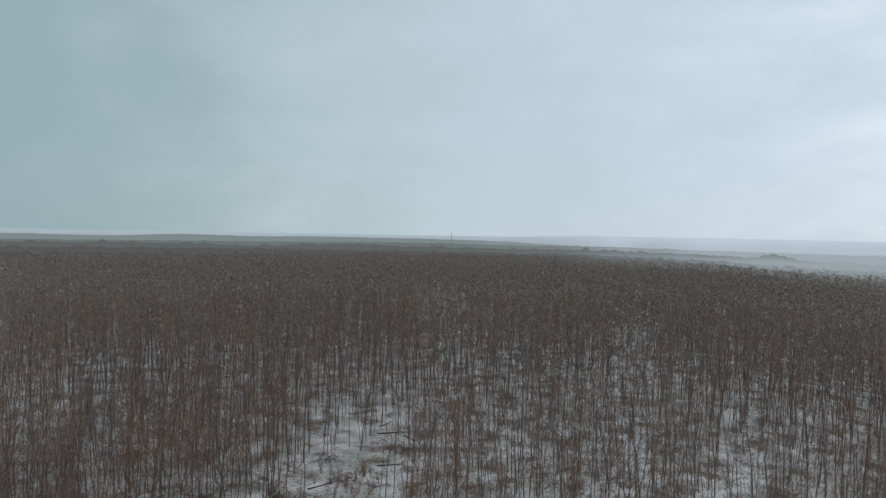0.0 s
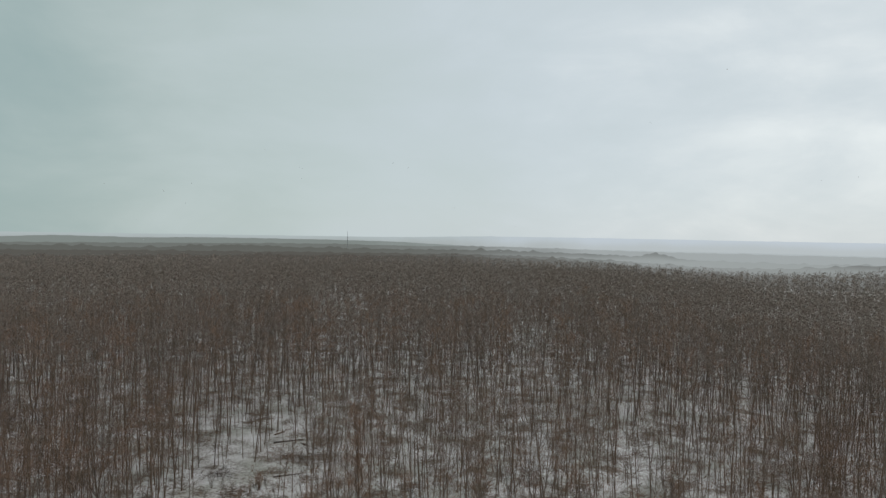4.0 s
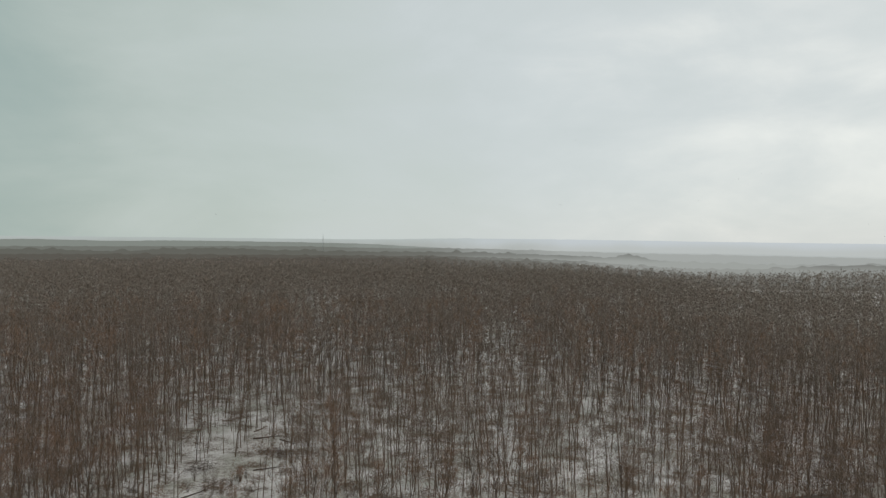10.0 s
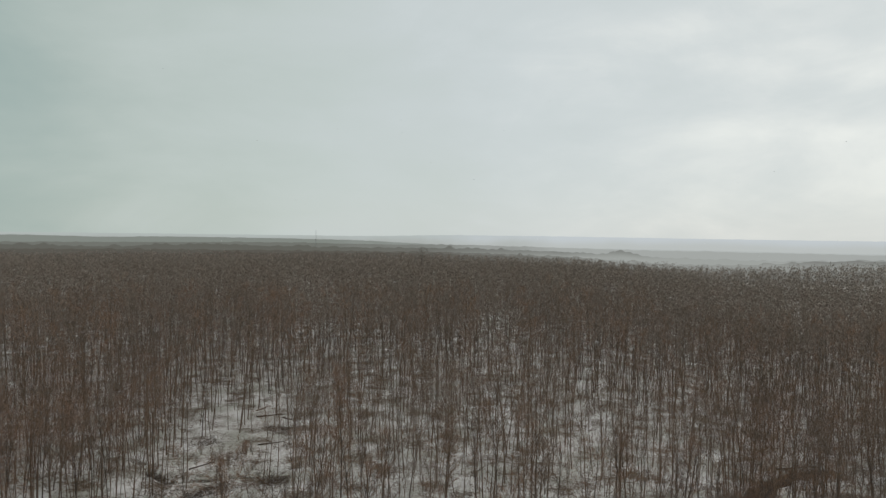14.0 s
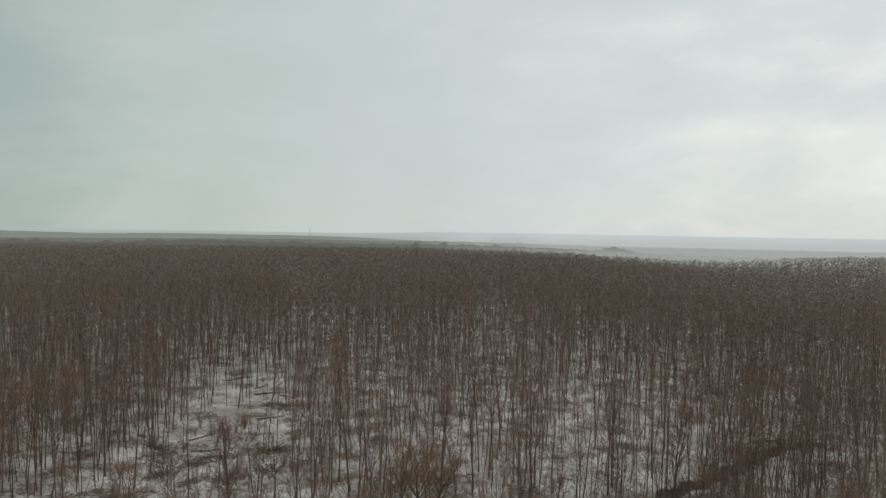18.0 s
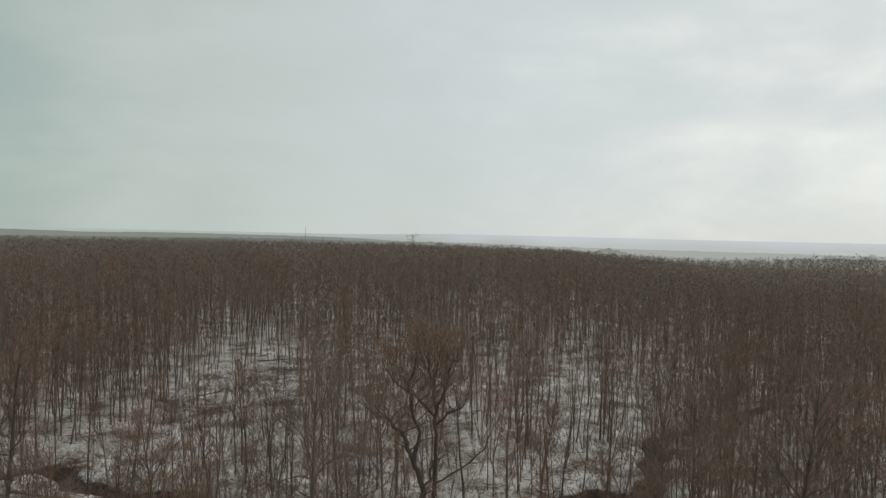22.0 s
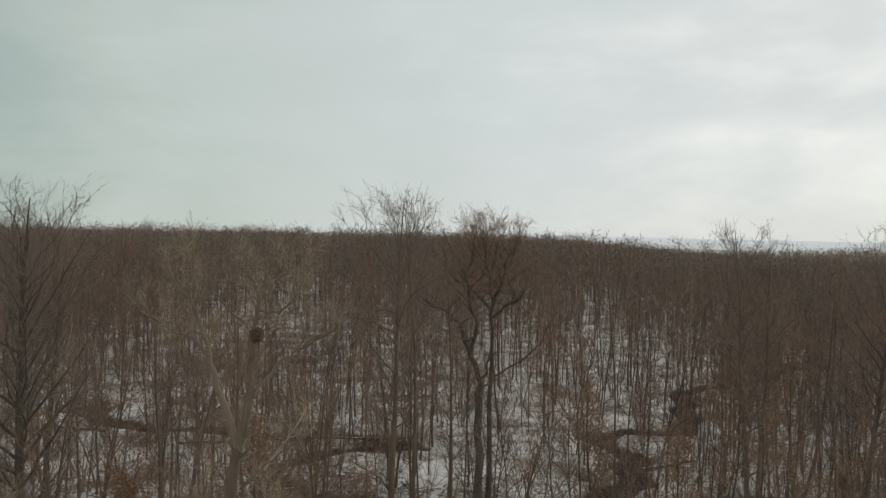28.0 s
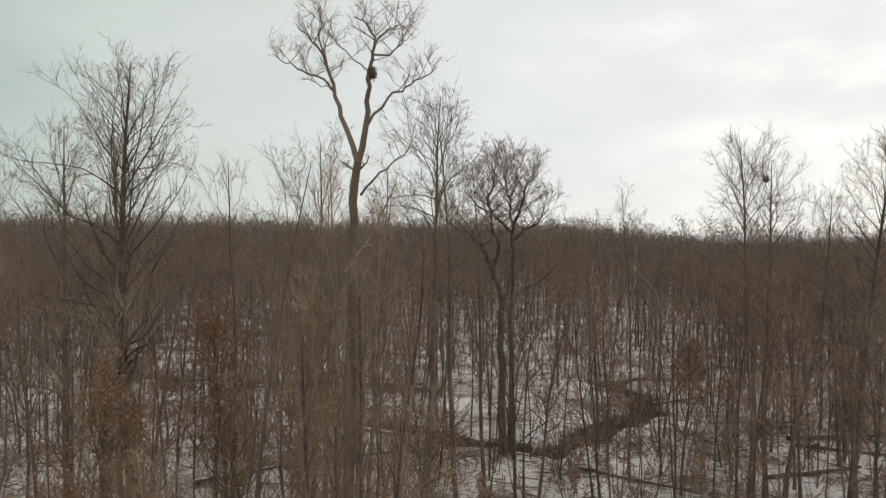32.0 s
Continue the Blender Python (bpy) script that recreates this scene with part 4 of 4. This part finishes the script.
woods("corner_trees", "dark thicket of slender bare trees in snow", [template(540 + i, 12 + i % 3, 0.34, 2.5, 12, 240, 0.075, (0.9, 0.024), up=(36, 74), loose=0.09, turn=(0.3, 1.4)) for i in range(6)], dx[deep], dy[deep], rng, FOREST, (0.7, 1.0))

ex = np.concatenate([rng.uniform(-88, -44, 120), rng.uniform(48, 100, 90)])
ey = np.concatenate([rng.uniform(84, 140, 120), rng.uniform(88, 150, 90)])
clear = (way_off(ex, ey, CREEK) > 2.5) & (way_off(ex, ey, BANK) > 3)
woods("flank_trees", "thick stand of bushy bare trees in snow", [template(560 + i, 13 + i % 4, 0.28, 3.0, 11, 230, 0.09, (1.1, 0.040), up=(30, 72), loose=0.13, turn=(0.3, 1.5)) for i in range(6)], ex[clear], ey[clear], rng, (BARK_DARK, TWIG_RED, TWIG, TWIG_DARK), (0.75, 1.1))

kinds = []
for i in range(14):
    wide = i >= 10
    rng2 = np.random.default_rng(600 + i)
    high, first, wide_by, r0 = 15 + i % 3, 0.38 if wide else 0.46 if i % 3 else 0.54, 3.3 if wide else 2.3 + 0.25 * (i % 4), 0.09 + 0.025 * (i % 4)
    t = shoot(rng2, (0, 0, -0.3), (rng2.normal(0, 0.04), rng2.normal(0, 0.04), 1), high, 8, 0.05, 0.03)
    wood, crown = Bag(), Bag()
    wood.tube(t, r0 + (0.015 - r0) * np.linspace(0, 1, 9) ** 0.9, 6)
    for f, l, n in crown_limbs(rng2, t, first, wide_by, 18 if wide else 12, (34, 76), 0.16, 5):
        rl = max(0.018, r0 * (1 - f) * 0.8)
        wood.tube(l, np.linspace(rl, 0.008, len(l)), 3)
        for _ in range(6):
            p, d = along(l, rng2.uniform(0.15, 1.0))
            b = shoot(rng2, p, aside(rng2, d, rng2.uniform(0.4, 0.95)), n * rng2.uniform(0.25, 0.48), 2, 0.18, 0.06)
            crown.blade(b[0], unit(b[-1] - b[0]), np.linalg.norm(b[-1] - b[0]), 0.03, rng2)
            spray(rng2, crown, b, 5, (0.75, 0.022))
    root = new("tree")
    part("trunk", wood.mesh("trunk", (BARK, BARK_DARK)[i % 2]), root)
    part("crown", crown.mesh("crown", TWIG_RED if wide else (TWIG, TWIG_RED, TWIG, TWIG_DARK)[i % 4], flat=True), root, "bare twigs")
    tagged(root, "broad bare tree with a full crown of rusty twigs" if wide else ("slender bare tree with grey-brown bark in snow", "slender bare tree with dark bark in snow")[i % 2], "tree", "forest trees")
    kinds.append(root)


def strew(roots, places, rng, size, tilt=1.5, dz=0.0, cap=None):
    """Copies of a few things over places, turned and sized at random."""
    for n, (px, py) in enumerate(places):
        h = rng.uniform(*size) if cap is None else min(rng.uniform(*size), cap(px, py))
        m = Matrix.Translation(at_land(px, py, dz)) @ pose(0, 0, 0, rng.normal(0, tilt), rng.normal(0, tilt), rng.uniform(0, 360)) @ Matrix.Diagonal((h, h, h, 1))
        if n < len(roots):
            roots[n].matrix_basis = m
        else:
            ob = copy_thing(roots[n % len(roots)], m)
            ob.matrix_basis = m


strew(kinds, [(nx[i], ny[i]) for i in single], rng, (0.72, 1.22), cap=lambda px, py: (14.2 + 0.02 * py - 0.3 * max(float(land(px, py)), 0)) / 17)


# ---- undergrowth ----
def sapling(seed, height, stems, twigs, leaves=0):
    """Wood of a many-stemmed young tree or shrub, and its dry leaves."""
    rng = np.random.default_rng(seed)
    wood, leaf = Bag(), Bag()
    for _ in range(stems):
        t = shoot(rng, (rng.normal(0, 0.12), rng.normal(0, 0.12), -0.1), (rng.normal(0, 0.22), rng.normal(0, 0.22), 1), height * rng.uniform(0.6, 1), 4, 0.10, 0.03)
        wood.tube(t, np.linspace(0.012 + height * 0.004, 0.006, 5), 3)
        for _ in range(twigs):
            p, d = along(t, rng.uniform(0.25, 1))
            w = unit(aside(rng, d, rng.uniform(0.4, 1.1)) + np.array((0, 0, 0.15)))
            n = height * rng.uniform(0.08, 0.22)
            wood.spike(p, w, n, 0.016, rng)
            for _ in range(3):
                q = p + w * n * rng.uniform(0.2, 0.9)
                wood.blade(q, aside(rng, w, rng.uniform(0.3, 0.8)), n * 0.5, 0.014, rng)
            for _ in range(leaves):
                q = p + w * n * rng.uniform(0.2, 1.0) + rng.normal(0, 0.06, 3)
                a = rng.normal(0, 1, 3)
                a[2] -= 0.8
                leaf.blade(q, unit(a), rng.uniform(0.08, 0.13), 0.07, rng)
    return wood, leaf


bushes = []
for i in range(6):
    wood, _ = sapling(700 + i, 3.0 + 0.9 * i, 3 + (i * 2) % 4, 9)
    ob = new("sapling", wood.mesh("sapling", (TWIG, TWIG_RED, TWIG_DARK)[i % 3]))
    bushes.append(tagged(ob, "bare brown sapling with several thin stems in snow", "sapling", "saplings"))
ux, uy = spots(rng, 760, 15, 112)
pick = rng.permutation(ux.size)
strew(bushes, [(ux[i], uy[i]) for i in pick[:220]], rng, (0.7, 1.4), 3)
shrub_forms = []
for i in range(6):
    v, f = sapling(720 + i, 3.0 + i, 3 + i % 3, 9)[0].arrays()
    shrub_forms.append((v, f, 0))
woods("undergrowth", "thin brown undergrowth of bare saplings", shrub_forms, ux[pick[220:]], uy[pick[220:]], rng, FOREST, (0.6, 1.4))

shrubs = []
for i in range(5):
    wood, _ = sapling(760 + i, 1.6 + 0.35 * i, 8, 6)
    ob = new("shrub", wood.mesh("shrub", (TWIG_HAZE_DUST, TWIG_DARK, TWIG, TWIG_RED, TWIG_HAZE_DUST)[i]))
    shrubs.append(tagged(ob, "low bare shrub dusted with snow in a clearing", "shrub", "clearing shrubs"))
for i, (px, py, h, mat, words) in enumerate([(-17.3, 103.8, 4.2, TWIG_DARK, "dense dark upright shrub beside a snowy clearing"), (-21, 102.5, 3.4, TWIG_DARK, "dense dark upright shrub beside a snowy clearing"), (-32.9, 124, 3.6, TWIG_RED, "rounded reddish shrub standing in a snowy clearing")]):
    wood, _ = sapling(780 + i, h, 16, 14)
    ob = new("shrub", wood.mesh("shrub", mat))
    ob.location = at_land(px, py)
    tagged(ob, words, "shrub")
sx, sy = [], []
for cx, cy, wide, deep, count in ((-33, 121, 10, 11, 44), (-31, 98, 9, 11, 34), (-37, 64, 8, 8, 14), (8, 62, 8, 12, 14), (-27, 84, 8, 10, 20)):
    sx.append(cx + rng.normal(0, wide * 0.6, count))
    sy.append(cy + rng.normal(0, deep * 0.6, count))
strew(shrubs, list(zip(np.concatenate(sx), np.concatenate(sy))), rng, (0.6, 1.3), 4)

leafy = []
for i in range(5):
    wood, leaf = sapling(740 + i, 3.5 + 1.1 * i, 3, 14, 12)
    root = new("beech_sapling")
    part("wood", wood.mesh("wood", TWIG), root)
    part("leaves", leaf.mesh("leaves", LEAF, flat=True), root, "withered tan leaves")
    leafy.append(tagged(root, "young beech still holding withered tan leaves", "sapling", "leafy saplings"))
lx = np.concatenate([rng.uniform(-15, -2, 26), rng.uniform(3, 17, 20), rng.uniform(-26, 26, 24)])
ly = np.concatenate([rng.uniform(13, 34, 26), rng.uniform(22, 48, 20), rng.uniform(16, 75, 24)])
strew(leafy, list(zip(lx, ly)), rng, (0.8, 1.5), 4)


# ---- fallen wood ----
def fallen(seed, length, radius, stubs, mat, capped=True):
    """A fallen trunk with broken limbs, along +x, with snow on its back."""
    rng = np.random.default_rng(seed)
    t = shoot(rng, (-length / 2, 0, 0), (1, 0, 0), length, 8, 0.05, 0)
    t[:, 2] = radius * 0.7 + np.abs(rng.normal(0, 0.05, 9))
    root = new("fallen_log")
    bag = Bag()
    rr = radius * np.linspace(1, 0.45, 9) * rng.uniform(0.92, 1.08, 9)
    bag.tube(t, rr, 8)
    bag.tube([t[0] - np.array((0.02, 0, 0)), t[0]], [0.01, rr[0]], 8)
    part("trunk", bag.mesh("trunk", mat), root)
    for _ in range(stubs):
        p, d = along(t, rng.uniform(0.35, 1))
        w = unit(aside(rng, d, rng.uniform(0.5, 1.1)) + np.array((0, 0, 0.3)))
        l = shoot(rng, p, w, length * rng.uniform(0.12, 0.3), 4, 0.2, 0)
        bag = Bag()
        bag.tube(l, np.linspace(radius * 0.3, 0.015, 5), 4)
        part("broken_limb", bag.mesh("broken_limb", mat), root)
    if capped:
        bag = Bag()
        cap = t + np.array((0, 0, 1)) * (rr * 0.62)[:, None]
        bag.tube(cap[:7], rr[:7] * 0.55 * rng.uniform(0.7, 1.1, 7), 6)
        part("snow_cap", bag.mesh("snow_cap", SNOWCAP), root, "thin ridge of settled snow")
    return tagged(root, "fallen tree trunk lying in snow", "log", "fallen logs")


LOGS = [(-9.5, 64.4, 9, 0.22, 2), (4.5, 39.4, 9, 0.2, 0), (-35, 150, 6, 0.2, 35), (-30, 147, 5, 0.18, -40), (-38, 156, 5, 0.18, 70), (29, 45, 10, 0.22, 12), (27, 41, 7, 0.18, -25),
        (-10, 44, 8, 0.2, -30), (-14, 52, 7, 0.18, 25), (-23, 62, 9, 0.2, 10), (-40, 66, 8, 0.22, -15), (20, 58, 7, 0.2, 35), (13, 48, 6, 0.2, 60), (46, 100, 9, 0.25, 70),
        (66, 124, 8, 0.22, 20), (-8, 38, 9, 0.16, 15), (9, 33, 8, 0.15, -35), (-16, 35, 8, 0.17, 40), (22, 36, 8, 0.2, 15), (-26, 110, 5, 0.17, -50), (-39, 118, 5, 0.17, 65), (-30, 131, 5, 0.16, 25)]
forms = [fallen(800 + i, 8, 0.24, 3 + i, (BARK_DARK, BARK, BARK_DARK)[i]) for i in range(3)]
for i, (px, py, n, r, a) in enumerate(LOGS):
    k = n / 8
    m = Matrix.Translation(at_land(px, py)) @ pose(0, 0, 0, 0, 0, a) @ Matrix.Diagonal((k, r / 0.24, r / 0.24, 1))
    ob = forms[i] if i < 3 else copy_thing(forms[i % 3], m)
    ob.matrix_basis = m

# pale dead limbs caught upright among the near crowns
for i, (px, py, z, n, a, e) in enumerate([(-6.9, 10.7, 15.2, 2.0, 5, 57), (-7.5, 12, 5, 4, 160, 35), (9.5, 36, 13, 3.5, 60, 55), (13, 42, 12, 4, 150, 50), (-12, 26, 3, 7, 30, 28)]):
    rng2 = np.random.default_rng(830 + i)
    way = (math.cos(radians(a)) * math.cos(radians(e)), math.sin(radians(a)) * math.cos(radians(e)), math.sin(radians(e)))
    bag = Bag()
    l = shoot(rng2, (px, py, z), way, n, 6, 0.06, 0)
    bag.tube(l, np.linspace(0.032, 0.01, 7), 5)
    for _ in range(5):
        p, d = along(l, rng2.uniform(0.3, 1))
        bag.tube(shoot(rng2, p, aside(rng2, d, 0.6), n * 0.2, 3, 0.15, 0), [0.02, 0.014, 0.009, 0.005], 3)
    tagged(new("dead_branch", bag.mesh("dead_branch", DEAD)), "bleached dead branch hanging among bare crowns", "branch")

# sticks and brush on the forest floor
bag = Bag()
for _ in range(1500):
    py = 14 + 110 * rng.uniform(0, 1) ** 0.8
    px = rng.uniform(-0.75, 0.75) * (py + 12)
    a, n = rng.uniform(0, 6.28), rng.uniform(0.8, 3.2)
    z = float(land(px, py)) + 0.06
    p = np.array((px, py, z))
    d = np.array((math.cos(a), math.sin(a), rng.uniform(0, 0.15)))
    bag.tube([p - d * n / 2, p + rng.normal(0, 0.05, 3), p + d * n / 2], [0.045, 0.035, 0.012], 3)
tagged(new("fallen_branches", bag.mesh("fallen_branches", BARK_DARK)), "dark fallen branches scattered on the snow", "branches", kind="stuff")


PILES = [(-44, 112), (-33, 106), (-38, 98), (-24, 110), (-30, 139), (-42, 130), (8.5, 46), (12, 52), (16, 57), (-12, 50.5), (-5, 47.5), (24, 47),
         (30, 44), (22, 70), (-44, 76), (-36, 71), (-20, 44), (-3, 36), (10, 40), (34, 52), (-30, 60), (18, 41), (-15, 62), (40, 98), (52, 108), (61, 117), (-27, 96), (-35, 103), (-22, 100), (-40, 104)]
bag = Bag()
for bx, by in PILES:
    wide = rng.uniform(2, 4.5)
    for _ in range(130):
        px, py = bx + rng.normal(0, wide * 0.4), by + rng.normal(0, wide * 0.4)
        p = np.array((px, py, float(land(px, py)) + abs(rng.normal(0, 0.3))))
        d = unit(np.array((rng.normal(0, 1), rng.normal(0, 1), rng.uniform(0.1, 0.9))))
        n = rng.uniform(0.7, 2.2)
        bag.tube([p, p + d * n * 0.5 + rng.normal(0, 0.08, 3), p + d * n], [0.03, 0.022, 0.006], 3)
tagged(new("brush", bag.mesh("brush", BARK_DARK)), "tangled heaps of dark twigs lying on snow", "brush", kind="stuff")

# the tree that stands out on the skyline
wood, crown = grove_tree(900, 29, 0.5, 6.0, 20, 260, 0.4, (1.6, 0.11), sides=5, up=(25, 70))
root = new("tree")
root.location = at_land(-13.3, 500)
part("trunk", wood.mesh("trunk", BARK_DARK), root)
# crown greyed like the far woods, with haze in the colour
part("crown", crown.mesh("crown", TWIG_HAZE_DUST, flat=True), root, "bare twigs")
tagged(root, "solitary tall bare tree rising above distant woods", "tree")

# falling snow
bag = Bag()
for _ in range(1000):
    py = 20 + 36 * rng.uniform(0, 1) ** 0.8
    p = np.array((rng.uniform(-0.75, 0.75) * (py + 8), py, rng.uniform(4, 46)))
    n = rng.uniform(0.006, 0.015)
    d = unit(rng.normal(0, 1, 3))
    bag.tube([p - d * n, p, p + d * n], [0.001, n * 0.9, 0.001], 5)
tagged(new("snowflakes", bag.mesh("snowflakes", FLAKE)), "white snowflakes falling through the air", "snow", kind="stuff")
